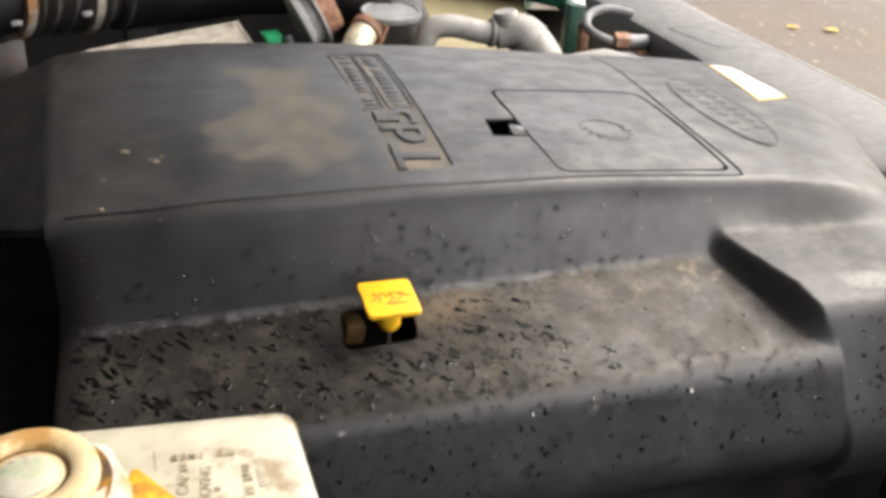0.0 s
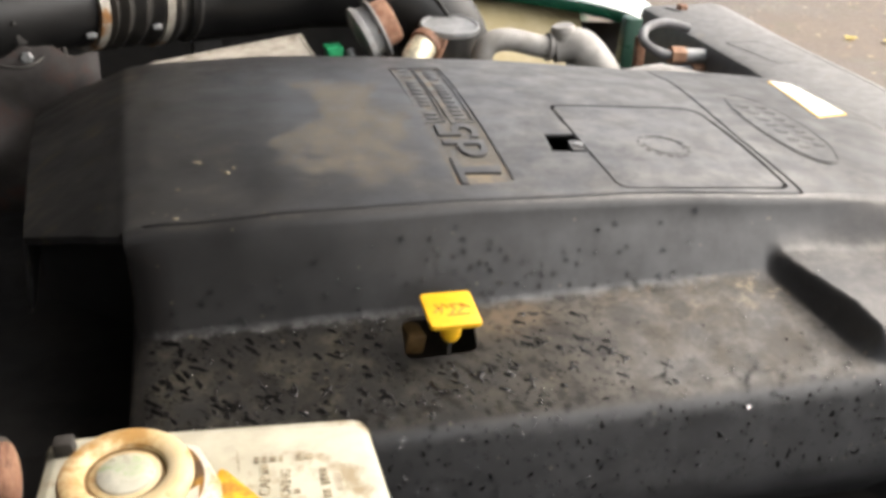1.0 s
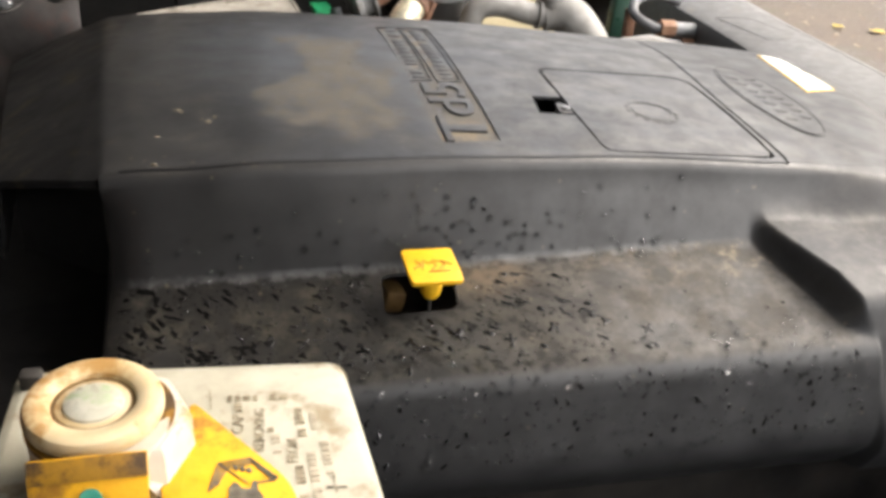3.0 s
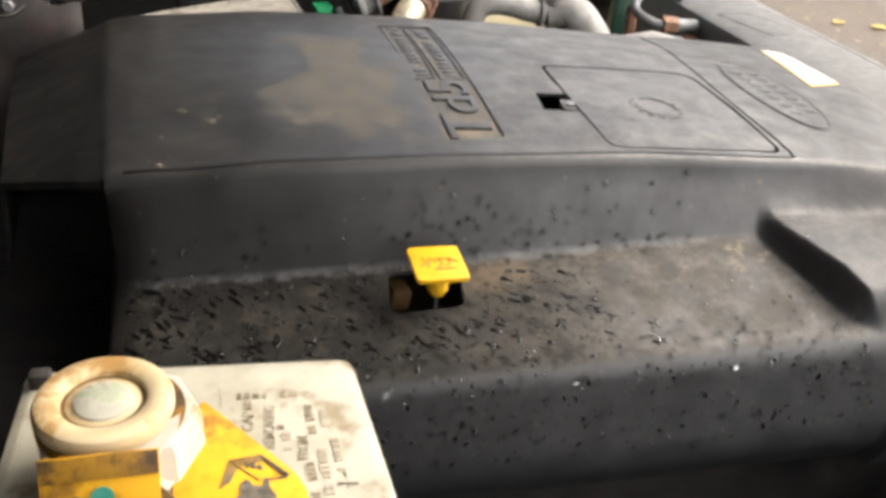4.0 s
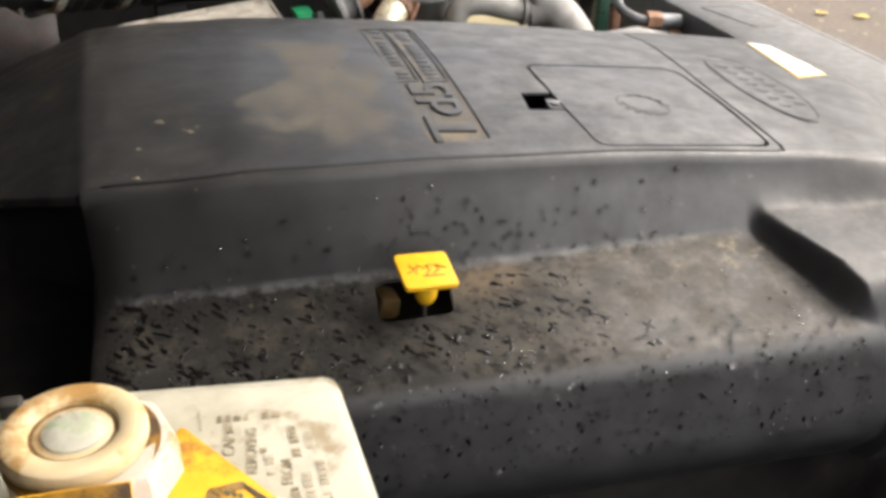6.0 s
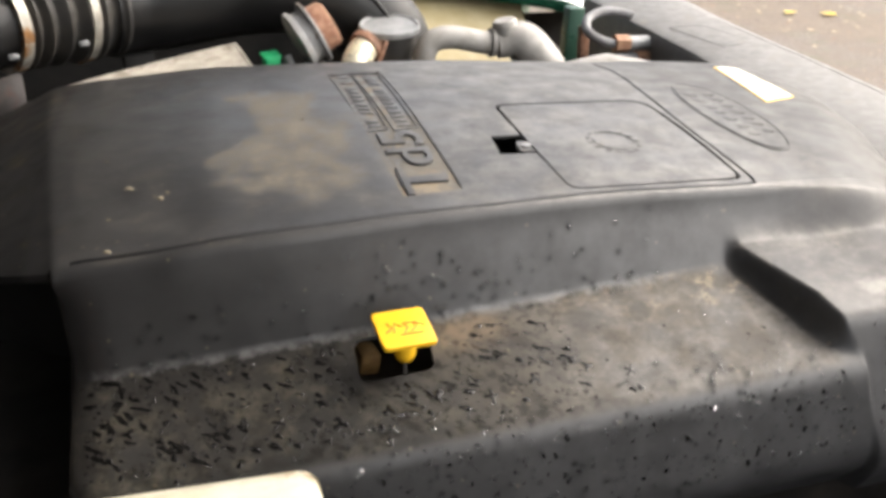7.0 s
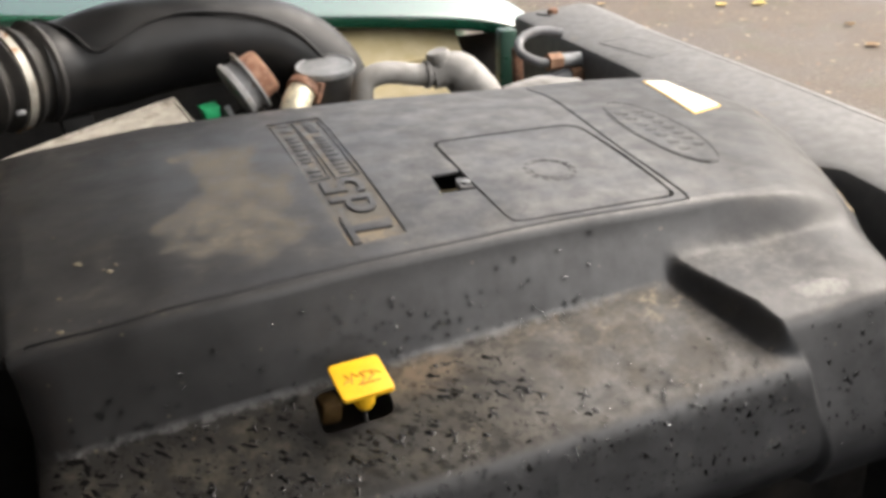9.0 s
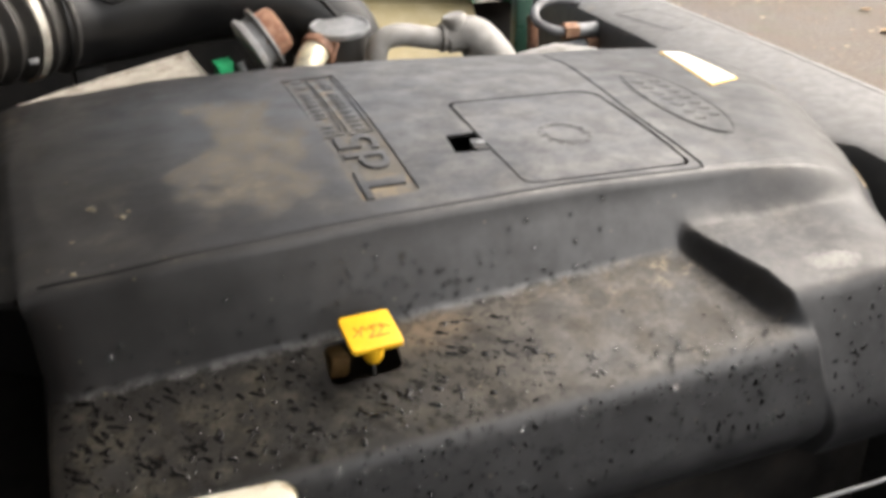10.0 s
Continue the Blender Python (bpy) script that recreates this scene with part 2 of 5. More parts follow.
STEEL = worn("dull_steel_band", (0.26, 0.245, 0.22), (0.40, 0.38, 0.33), 80, 0.5, 0.5, c=(0.24, 0.12, 0.045), c_at=0.57)
RUST = worn("rusty_steel", (0.17, 0.075, 0.042), (0.28, 0.155, 0.10), 110, 0.8, c=(0.10, 0.05, 0.03), c_at=0.56, bump=0.4)
ZINC = worn("grey_zinc", (0.15, 0.155, 0.16), (0.24, 0.245, 0.25), 60, 0.55, 0.25, c=(0.2, 0.13, 0.08), c_at=0.68)
TRAY = worn("dusty_grey_heat_shield", (0.27, 0.25, 0.215), (0.37, 0.345, 0.30), 70, 0.75, c=(0.20, 0.18, 0.15), c_at=0.57, bump=0.5)
GREENCLIP = worn("green_plastic", (0.010, 0.30, 0.11), (0.02, 0.38, 0.15), 90, 0.4)
PAINT = green_paint()
PAINT_IN = worn("green_inner_paint", (0.012, 0.055, 0.035), (0.025, 0.075, 0.05), 30, 0.35, c=(0.05, 0.05, 0.04), c_at=0.66)
TANK = worn("translucent_yellowed_plastic", (0.50, 0.41, 0.22), (0.60, 0.51, 0.31), 22, 0.45, bump=0.05)
LABEL = worn("white_label_paper", (0.82, 0.79, 0.70), (0.88, 0.86, 0.80), 45, 0.3, c=(0.75, 0.63, 0.36), c_at=0.66, bump=0.03)
EDGING = worn("yellow_label_edging", (0.70, 0.44, 0.07), (0.78, 0.52, 0.13), 90, 0.4)
PRINT = worn("faded_dark_print", (0.05, 0.042, 0.03), (0.17, 0.145, 0.105), 260, 0.6)
PRINT_WORN = worn("smudged_brown_print", (0.12, 0.095, 0.06), (0.34, 0.29, 0.20), 300, 0.6)
PRINT_FAINT = worn("faint_grey_print", (0.30, 0.26, 0.19), (0.45, 0.40, 0.31), 260, 0.6)
PRINT_RED = worn("faded_brown_print", (0.22, 0.07, 0.015), (0.34, 0.14, 0.02), 200, 0.6)
TEAL = worn("teal_print", (0.02, 0.22, 0.16), (0.05, 0.28, 0.20), 120, 0.5)
DUSTLINE = worn("sandy_mud", (0.19, 0.145, 0.09), (0.27, 0.21, 0.135), 90, 0.85, bump=0.5)
CLOD = worn("dull_dried_mud", (0.10, 0.085, 0.058), (0.15, 0.13, 0.09), 200, 0.9, bump=0.5)
COPPER = worn("rusty_nut", (0.19, 0.095, 0.055), (0.30, 0.17, 0.10), 90, 0.75, 0.0)
PALEZINC = worn("pale_zinc", (0.34, 0.34, 0.34), (0.46, 0.455, 0.445), 60, 0.5, 0.2, c=(0.22, 0.15, 0.10), c_at=0.66)
PLATE_DUST = worn("dusty_recess_plastic", (0.052, 0.048, 0.042), (0.085, 0.075, 0.060), 45, 0.75, c=(0.135, 0.108, 0.074), c_at=0.56)
WATER = water_drop()
TARMAC = ground_tarmac()
LEAF_Y = worn("yellow_leaf", (0.72, 0.55, 0.10), (0.80, 0.66, 0.22), 30, 0.6)
LEAF_B = worn("pale_brown_leaf", (0.30, 0.18, 0.08), (0.48, 0.34, 0.18), 30, 0.7)
UNDER = worn("black_undertray", (0.010, 0.010, 0.010), (0.022, 0.020, 0.018), 12, 0.8)

# ---- building helpers ----
ORIGIN = {}


def thing(name, at, label, category, group="", kind=""):
    ob = new(name)
    ob.empty_display_size = 0.05
    ob.location = at
    ORIGIN[ob] = Vector(at)
    return tagged(ob, label, category, group, kind)


def smooth_mesh(bm, angle=38.0):
    bm.normal_update()
    for f in bm.faces:
        f.smooth = True
    lim = radians(angle)
    for e in bm.edges:
        e.smooth = len(e.link_faces) == 2 and e.calc_face_angle(0.0) < lim


def part(name, bm, material, parent, label="", angle=38.0):
    """Links a bmesh, made in world places, as one mesh object under a thing or a part."""
    smooth_mesh(bm, angle)
    me = bpy.data.meshes.new(name)
    at = ORIGIN[parent]
    bmesh.ops.translate(bm, vec=-at, verts=bm.verts)
    bm.to_mesh(me)
    bm.free()
    me.materials.append(material)
    ob = new(name, me)
    ob.parent = parent
    ORIGIN[ob] = at
    if label:
        ob["label"] = label
    return ob


def solo(name, bm, material, label, category, group="", kind="", angle=38.0):
    """A thing that is one mesh, with its origin at its base."""
    smooth_mesh(bm, angle)
    cs = [v.co for v in bm.verts]
    at = Vector((sum(c.x for c in cs) / len(cs), sum(c.y for c in cs) / len(cs), min(c.z for c in cs)))
    bmesh.ops.translate(bm, vec=-at, verts=bm.verts)
    me = bpy.data.meshes.new(name)
    bm.to_mesh(me)
    bm.free()
    me.materials.append(material)
    ob = new(name, me)
    ob.location = at
    ORIGIN[ob] = at
    return tagged(ob, label, category, group, kind)


def box(cx, cy, cz, sx, sy, sz, bevel=0.002, turn=None, segments=2):
    bm = bmesh.new()
    bmesh.ops.create_cube(bm, size=1.0, matrix=Matrix.Diagonal((sx, sy, sz, 1)))
    if bevel:
        bmesh.ops.bevel(bm, geom=bm.edges[:], offset=min(bevel, 0.45 * min(sx, sy, sz)), segments=segments, affect="EDGES", profile=0.5)
    m = Matrix.Translation((cx, cy, cz))
    if turn:
        m = m @ Euler([radians(a) for a in turn]).to_matrix().to_4x4()
    bmesh.ops.transform(bm, matrix=m, verts=bm.verts)
    return bm


def spline(pts, n=8):
    """Points along a smooth curve through pts."""
    p = [Vector(q) for q in pts]
    p = [2 * p[0] - p[1]] + p + [2 * p[-1] - p[-2]]
    out = []
    for i in range(1, len(p) - 2):
        a, b, c, d = p[i - 1:i + 3]
        for k in range(n):
            t = k / n
            out.append(0.5 * (2 * b + (c - a) * t + (2 * a - 5 * b + 4 * c - d) * t * t + (3 * b - a - 3 * c + d) * t ** 3))
    out.append(p[-2])
    return out


def tube(path, radius, sides=20, caps=True, squash=1.0, closed=False):
    """A tube along points; radius: a number, or a function of 0..1 along it. squash flattens its height."""
    pts = [Vector(q) for q in path]
    bm = bmesh.new()
    rings = []
    m = len(pts)
    tang = []
    for i in range(m):
        if closed:
            tang.append((pts[(i + 1) % m] - pts[i - 1]).normalized())
        else:
            tang.append((pts[min(i + 1, m - 1)] - pts[max(i - 1, 0)]).normalized())
    up = Vector((0, 0, 1)) if abs(tang[0].z) < 0.9 else Vector((0, 1, 0))
    for i in range(m):
        side = tang[i].cross(up)
        if side.length < 1e-5:
            side = Vector((1, 0, 0))
        side.normalize()
        up = side.cross(tang[i]).normalized()
        r = radius(i / (m - 1)) if callable(radius) else radius
        rings.append([bm.verts.new(pts[i] + side * (r * math.cos(2 * math.pi * k / sides)) + up * (r * squash * math.sin(2 * math.pi * k / sides))) for k in range(sides)])
    span = range(m) if closed else range(m - 1)
    for i in span:
        a, b = rings[i], rings[(i + 1) % m]
        for k in range(sides):
            bm.faces.new((a[k], a[(k + 1) % sides], b[(k + 1) % sides], b[k]))
    if caps and not closed:
        bm.faces.new(rings[0][::-1])
        bm.faces.new(rings[-1])
    bmesh.ops.recalc_face_normals(bm, faces=bm.faces[:])
    return bm


def lathe(profile, centre, axis=(0, 0, 1), sides=40, wobble=0.0):
    """A turned body: profile of (radius, height) from bottom to top, closed at both ends on the axis."""
    bm = bmesh.new()
    rings = []
    for r, h in profile:
        rings.append([bm.verts.new(((r * (1 + wobble * math.sin(5 * 2 * math.pi * k / sides))) * math.cos(2 * math.pi * k / sides), r * math.sin(2 * math.pi * k / sides), h)) for k in range(sides)])
    for a, b in zip(rings, rings[1:]):
        for k in range(sides):
            bm.faces.new((a[k], a[(k + 1) % sides], b[(k + 1) % sides], b[k]))
    bm.faces.new(rings[0][::-1])
    bm.faces.new(rings[-1])
    bmesh.ops.recalc_face_normals(bm, faces=bm.faces[:])
    q = Vector((0, 0, 1)).rotation_difference(Vector(axis).normalized()).to_matrix().to_4x4()
    bmesh.ops.transform(bm, matrix=Matrix.Translation(centre) @ q, verts=bm.verts)
    return bm


def prism(outline, z0, z1, bevel=0.0):
    """A slab over an outline of (x, y)."""
    bm = bmesh.new()
    f = bm.faces.new([bm.verts.new((x, y, z0)) for x, y in outline])
    ext = bmesh.ops.extrude_face_region(bm, geom=[f])
    bmesh.ops.translate(bm, vec=(0, 0, z1 - z0), verts=[v for v in ext["geom"] if isinstance(v, bmesh.types.BMVert)])
    bmesh.ops.recalc_face_normals(bm, faces=bm.faces[:])
    if bevel:
        bmesh.ops.bevel(bm, geom=[e for e in bm.edges if e.calc_face_angle(0) > 0.3], offset=bevel, segments=2, affect="EDGES", profile=0.5)
    return bm


def rounded(pts, r, n=5):
    """An outline with its corners rounded."""
    out = []
    m = len(pts)
    for i in range(m):
        p, a, b = Vector(pts[i]), Vector(pts[i - 1]), Vector(pts[(i + 1) % m])
        rr = min(r, 0.45 * (a - p).length, 0.45 * (b - p).length)
        s, e = p + (a - p).normalized() * rr, p + (b - p).normalized() * rr
        for k in range(n + 1):
            t = k / n
            q = s * (1 - t) ** 2 + p * 2 * t * (1 - t) + e * t * t
            out.append((q.x, q.y))
    return out


def text_bm(body, size, depth, bold=0.0):
    cu = bpy.data.curves.new("lettering", "FONT")
    cu.body, cu.size, cu.extrude, cu.align_x, cu.align_y, cu.offset = body, size, depth, "CENTER", "CENTER", bold
    tmp = new("lettering", cu)
    dg = bpy.context.evaluated_depsgraph_get()
    me = bpy.data.meshes.new_from_object(tmp.evaluated_get(dg))
    bm = bmesh.new()
    bm.from_mesh(me)
    bpy.data.objects.remove(tmp)
    bpy.data.meshes.remove(me)
    bpy.data.curves.remove(cu)
    return bm


def cut(ob, cutters):
    """Cuts closed bmeshes, in world places, out of a mesh part."""
    at = ORIGIN[ob]
    for bm in cutters:
        bmesh.ops.translate(bm, vec=-at, verts=bm.verts)
        me = bpy.data.meshes.new("cutter")
        bm.to_mesh(me)
        bm.free()
        tool = new("cutter", me)
        tool.parent = ob.parent
        mod = ob.modifiers.new("cut", "BOOLEAN")
        mod.object, mod.operation, mod.solver, mod.use_self = tool, "DIFFERENCE", "EXACT", True
        dg = bpy.context.evaluated_depsgraph_get()
        baked = bpy.data.meshes.new_from_object(ob.evaluated_get(dg))
        ob.modifiers.clear()
        ob.data = baked
        bpy.data.objects.remove(tool)
    bm = bmesh.new()
    bm.from_mesh(ob.data)
    smooth_mesh(bm)
    bm.to_mesh(ob.data)
    bm.free()


def ease(v, lo, hi):
    t = min(max((v - lo) / (hi - lo), 0.0), 1.0)
    return t * t * (3 - 2 * t)


# ---- ground ----
def ground_sheet():
    bm = bmesh.new()
    n = 60
    xs = [math.copysign(abs(i / n) ** 2.2, i) * 400 for i in range(-n, n + 1)]
    g = [[bm.verts.new((x, y, 0.012 * noise.noise((x * 0.9, y * 0.9, 0)) - 0.002)) for x in xs] for y in xs]
    for j in range(2 * n):
        for i in range(2 * n):
            bm.faces.new((g[j][i], g[j][i + 1], g[j + 1][i + 1], g[j + 1][i]))
    return solo("ground", bm, TARMAC, "worn brown-grey tarmac with scattered fallen leaves", "ground", kind="structure")


ground_sheet()
# wall out of view, added to keep light off the cover's near side
wall_bm = box(-2.6, -1.27, 1.9, 4.6, 0.2, 3.8, 0.01)
solo("unseen_shade_wall", wall_bm, worn("light_blocking_boards", (0.05, 0.042, 0.034), (0.09, 0.075, 0.06), 6, 0.8), "plain dark wall, out of view, added to block light from the near side", "wall", kind="structure")


def leaf(x, y, s, turn, material, label):
    bm = bmesh.new()
    prof = [(0, 0), (0.30, 0.22), (0.55, 0.5), (0.42, 0.78), (0.12, 0.98), (0, 1.15)]
    left = [bm.verts.new((-a * s, b * s, 0.004 + 0.16 * a * s)) for a, b in prof[1:-1]]
    right = [bm.verts.new((a * s, b * s, 0.004 + 0.10 * a * s)) for a, b in prof[1:-1]]
    mid = [bm.verts.new((0, b * s, 0.004)) for a, b in prof]
    for i in range(len(left)):
        bm.faces.new((mid[i], mid[i + 1], left[i]))
        bm.faces.new((mid[i], right[i], mid[i + 1]))
        if i + 1 < len(left):
            bm.faces.new((left[i], mid[i + 1], left[i + 1]))
            bm.faces.new((right[i], right[i + 1], mid[i + 1]))
    last = len(left) - 1
    bm.faces.new((left[last], mid[last + 1], mid[last + 2]))
    bm.faces.new((right[last], mid[last + 2], mid[last + 1]))
    bmesh.ops.solidify(bm, geom=bm.faces[:], thickness=0.0008)
    bmesh.ops.transform(bm, matrix=pose(x, y, 0.004, 0, 0, turn), verts=bm.verts)
    return solo("leaf", bm, material, label, "leaf", group="fallen leaves on the tarmac")


rng = random.Random(4)
leaf(3.18, 3.86, 0.085, 30, LEAF_Y, "bright yellow fallen leaf on the tarmac")
leaf(3.02, 4.02, 0.07, 110, LEAF_Y, "bright yellow fallen leaf on the tarmac")
for _ in range(44):
    lx = rng.uniform(1.2, 5.2)
    ly = rng.uniform(1.0, 6.5)
    leaf(lx, ly, rng.uniform(0.03, 0.07), rng.uniform(0, 360), LEAF_B, "small pale brown fallen leaf on the tarmac")

# ---- car body around the engine bay ----
car = thing("car_body", (0.0, 0.1, 0.35), "dark green car body with its bonnet raised, wet with rain", "car")


def loft(rows, thick=0.0):
    """A sheet through rows of points, with thickness."""
    bm = bmesh.new()
    g = [[bm.verts.new(p) for p in row] for row in rows]
    for a, b in zip(g, g[1:]):
        for i in range(len(a) - 1):
            bm.faces.new((a[i], a[i + 1], b[i + 1], b[i]))
    bmesh.ops.recalc_face_normals(bm, faces=bm.faces[:])
    if thick:
        bmesh.ops.solidify(bm, geom=bm.faces[:], thickness=thick)
    return bm


def far_wing():
    """The far wing: inner lip, gutter and a crowned top that falls to the wheel arch."""
    line = spline([(-0.95, 0.93, 1.135), (-0.40, 0.87, 1.078), (0.05, 0.80, 1.027), (0.25, 0.765, 0.999), (0.335, 0.745, 0.975), (0.375, 0.755, 0.955), (0.395, 0.79, 0.92)], 6)
    rows = []
    for p in line:
        d = [(0, 0.012, -0.025), (0, 0.0, -0.022), (0, -0.004, -0.013), (0, -0.002, -0.005), (0, 0.006, 0.0), (0, 0.03, 0.003), (0, 0.045, 0.012), (0, 0.12, 0.022), (0, 0.22, 0.02), (0, 0.32, 0.0), (0, 0.37, -0.04), (0, 0.40, -0.12), (0, 0.41, -0.35), (0, 0.40, -0.55)]
        rows.append([p + Vector(q) for q in d])
    return loft(rows, 0.0015)


part("wing_panel", far_wing(), PAINT, car, "wet dark green painted wing")
part("inner_wing", loft([[(x, 0.93 - 0.05 * ease(x, -0.4, 0.3), z) for z in (1.01 - 0.08 * ease(x, -0.6, 0.5), 0.90, 0.70, 0.45)] for x in np.linspace(-0.95, 0.56, 12)], 0.002), UNDER, car, "dark inner wing wall")
part("bulkhead", loft([[(-0.62 - 0.03 * math.sin(8 * y), y, z) for z in (0.45, 0.7, 0.95, 1.16)] for y in np.linspace(-0.78, 0.93, 14)], 0.004), UNDER, car, "dark engine bay bulkhead")
part("bay_floor", loft([[(x, y, 0.45 + 0.02 * math.sin(9 * x + 5 * y)) for y in np.linspace(-0.8, 0.9, 10)] for x in np.linspace(-0.7, 0.46, 10)], 0.004), UNDER, car, "black undertray of the engine bay")
part("near_inner_wing", loft([[(x, -0.80, z) for z in (0.45, 0.7, 0.9, 1.0)] for x in np.linspace(-0.95, 0.5, 8)], 0.003), UNDER, car, "dark inner wing wall")
# bonnet, liner, windscreen and cabin: out of view, placed to block sky light
part("bonnet", loft([[(-0.54 + s * 0.70, y, 1.115 + s * 0.60 + 0.03 * math.sin(math.pi * s)) for y in np.linspace(-0.95, 1.05, 10)] for s in np.linspace(0, 1.0, 12)], 0.006), PAINT, car, "raised dark green bonnet")
part("added_bonnet_liner", loft([[(-0.52 + s * 0.66, y, 1.104 + s * 0.58 + 0.03 * math.sin(math.pi * s)) for y in np.linspace(-0.93, 1.03, 10)] for s in np.linspace(0, 1.0, 12)], 0.006), UNDER, car, "unseen black liner, added under the bonnet to cut bounced light")
part("windscreen", loft([[(-0.70 - 0.55 * k, y, 1.14 + 0.72 * k) for y in np.linspace(-0.75, 0.90, 6)] for k in np.linspace(0, 1, 5)], 0.01), UNDER, car, "dark windscreen, out of view, added to block sky light")
part("cabin", box(-2.2, 0.08, 1.15, 1.95, 1.75, 1.40, 0.06), PAINT, car, "plain dark green cabin, out of view, added to block sky light")
part("corner_post", box(0.244, 0.60, 0.93, 0.022, 0.02, 0.165, 0.003, (0, 4, 0)), PAINT_IN, car, "dark green inner post")
# front panel across the nose of the car
nose = []
for y in np.linspace(-0.75, 0.70, 40):
    bow = 0.0 if y > 0.1 else -0.05 * ((0.1 - y) / 0.6) ** 2
    e = 0.422 + bow + 0.012 * ease(y, 0.45, 0.7)
    inner = 0.303 - 0.035 * ease(y, 0.37, 0.34) + 0.037 * ease(y, 0.12, 0.07) + bow
    top = 1.003 + 0.002 * math.sin(6 * y)
    nose.append([(inner, y, top - 0.10), (inner, y, top - 0.012), (inner + 0.003, y, top - 0.003), (inner + 0.010, y, top), (e - 0.03, y, top + 0.001), (e - 0.012, y, top - 0.003), (e, y, top - 0.014), (e + 0.006, y, top - 0.06), (e + 0.03, y, top - 0.30), (e + 0.02, y, top - 0.60)])
front = part("front_panel", loft(nose, 0.003), PANEL, car, "grey plastic panel over the grille, dusty and wet")
for wy in (-0.98, 1.02):
    tyre = part("tyre", lathe([(0.20, -0.11), (0.30, -0.115), (0.365, -0.10), (0.385, -0.06), (0.388, 0.0), (0.385, 0.06), (0.365, 0.10), (0.30, 0.115), (0.20, 0.11)], (-0.12, wy, 0.386), (0, 1, 0), 48), RUBBER, car, "black road tyre")
    part("rim", lathe([(0.03, -0.09), (0.19, -0.10), (0.215, -0.08), (0.215, 0.08), (0.19, 0.10), (0.03, 0.09)], (-0.12, wy, 0.386), (0, 1, 0), 32), ZINC, tyre, "grey wheel rim")
part("axle", tube([(-0.12, -0.98, 0.386), (-0.12, 1.02, 0.386)], 0.05, 12), UNDER, car)

# ---- engine cover ----
cover = thing("engine_cover", (0.0, 0.1, 0.92), "black plastic engine cover, dusty and splashed with rain", "engine cover")
CX = [-0.47, -0.40, -0.304, -0.298, -0.28, -0.2, -0.1, 0.0, 0.1, 0.18, 0.26, 0.31, 0.36]
CZ = [0.993, 1.023, 1.0655, 1.0685, 1.071, 1.074, 1.069, 1.063, 1.054, 1.046, 1.036, 1.022, 1.0]


def fold_x(y):
    """The fold where the top breaks down to the sloping rear end."""
    return -0.285 - 0.040 * min(max((y + 0.03) / 0.36, 0.0), 1.05)


def left_x(y):
    return -0.337 - 0.062 * min(max((y + 0.03) / 0.36, 0.0), 1.05)


def top_z(x, y):
    """Height of the cover's crowned top."""
    xe = x
    if x < -0.2:
        xf = fold_x(y)
        xe = -0.2 + (x + 0.2) / (xf + 0.2) * -0.102 if x > xf else -0.302 + (x - xf)
    soft_d = 0.0025 if x < -0.2 else 0.006
    z = sum(float(np.interp(xe + d, CX, CZ)) for d in (-soft_d, 0.0, soft_d)) / 3
    z -= 0.017 * (1 - 0.5 * ease(x, 0.1, 0.25)) * max(0.0, (y - 0.10) / 0.23) ** 2.2
    z -= 0.004 * max(0.0, (0.10 - y) / 0.11) ** 2
    far = max(0.0, 1.0 - max(0.0, right_x(y) - x) / 0.075)
    z -= 0.024 * far * far * ease(y, 0.24, 0.05) * ease(x, 0.1, 0.18)
    return z


def right_x(y):
    return float(np.interp(y, [-0.14, -0.08, -0.03, 0.03, 0.12, 0.2, 0.26, 0.33], [0.222, 0.228, 0.243, 0.277, 0.317, 0.328, 0.318, 0.285]))


def back_y(x):
    return float(np.interp(x, [-0.4, -0.1, 0.0, 0.12, 0.2, 0.30], [0.330, 0.328, 0.318, 0.302, 0.292, 0.278]))


def edge_y(u):
    """Near edge of the top, and the foot of the face below it."""
    ys = float(np.interp(u, [-0.4, -0.28, -0.228, -0.17, -0.106, -0.04, 0.035, 0.11, 0.2], [-0.028, -0.029, -0.031, -0.0275, -0.0205, -0.0165, -0.0115, -0.0095, -0.009]))
    yf = float(np.interp(u, [-0.4, -0.28, -0.17, -0.07, 0.0, 0.1], [-0.045, -0.043, -0.040, -0.037, -0.033, -0.031]))
    if u < -0.302:
        ys += 0.050 * (-0.302 - u) / 0.098
    return ys, yf


LEAN = 0.29


def across(u, y):
    """The stations lean along the block's end; past it the stations fan out to the curved right-hand rim."""
    if u < -0.2:
        xf = fold_x(y)
        if u > -0.302:
            return -0.2 + (u + 0.2) / -0.102 * (xf + 0.2)
        return xf + (u + 0.302) / -0.098 * (left_x(y) - xf)
    lean = LEAN * max(0.0, -0.03 - y) * ease(u, -0.01, 0.085) * ease(u, 0.23, 0.13)
    return lean + (u if u <= 0.131 else 0.131 + (u - 0.131) / (0.33 - 0.131) * (right_x(y) - 0.131))


def filleted(corners, trims, n=7):
    """Points along a polyline whose inner corners are rounded; the same count for every call of one layout."""
    out = []
    c = [Vector(p) for p in corners]
    for i in range(1, len(c) - 1):
        p, q, r = c[i - 1], c[i], c[i + 1]
        d = min(trims[i], 0.48 * (p - q).length, 0.48 * (r - q).length)
        s, e = q + (p - q).normalized() * d, q + (r - q).normalized() * d
        for k in range(n + 1):
            t = k / n
            out.append(tuple(s * (1 - t) ** 2 + q * 2 * t * (1 - t) + e * t * t))
    return out


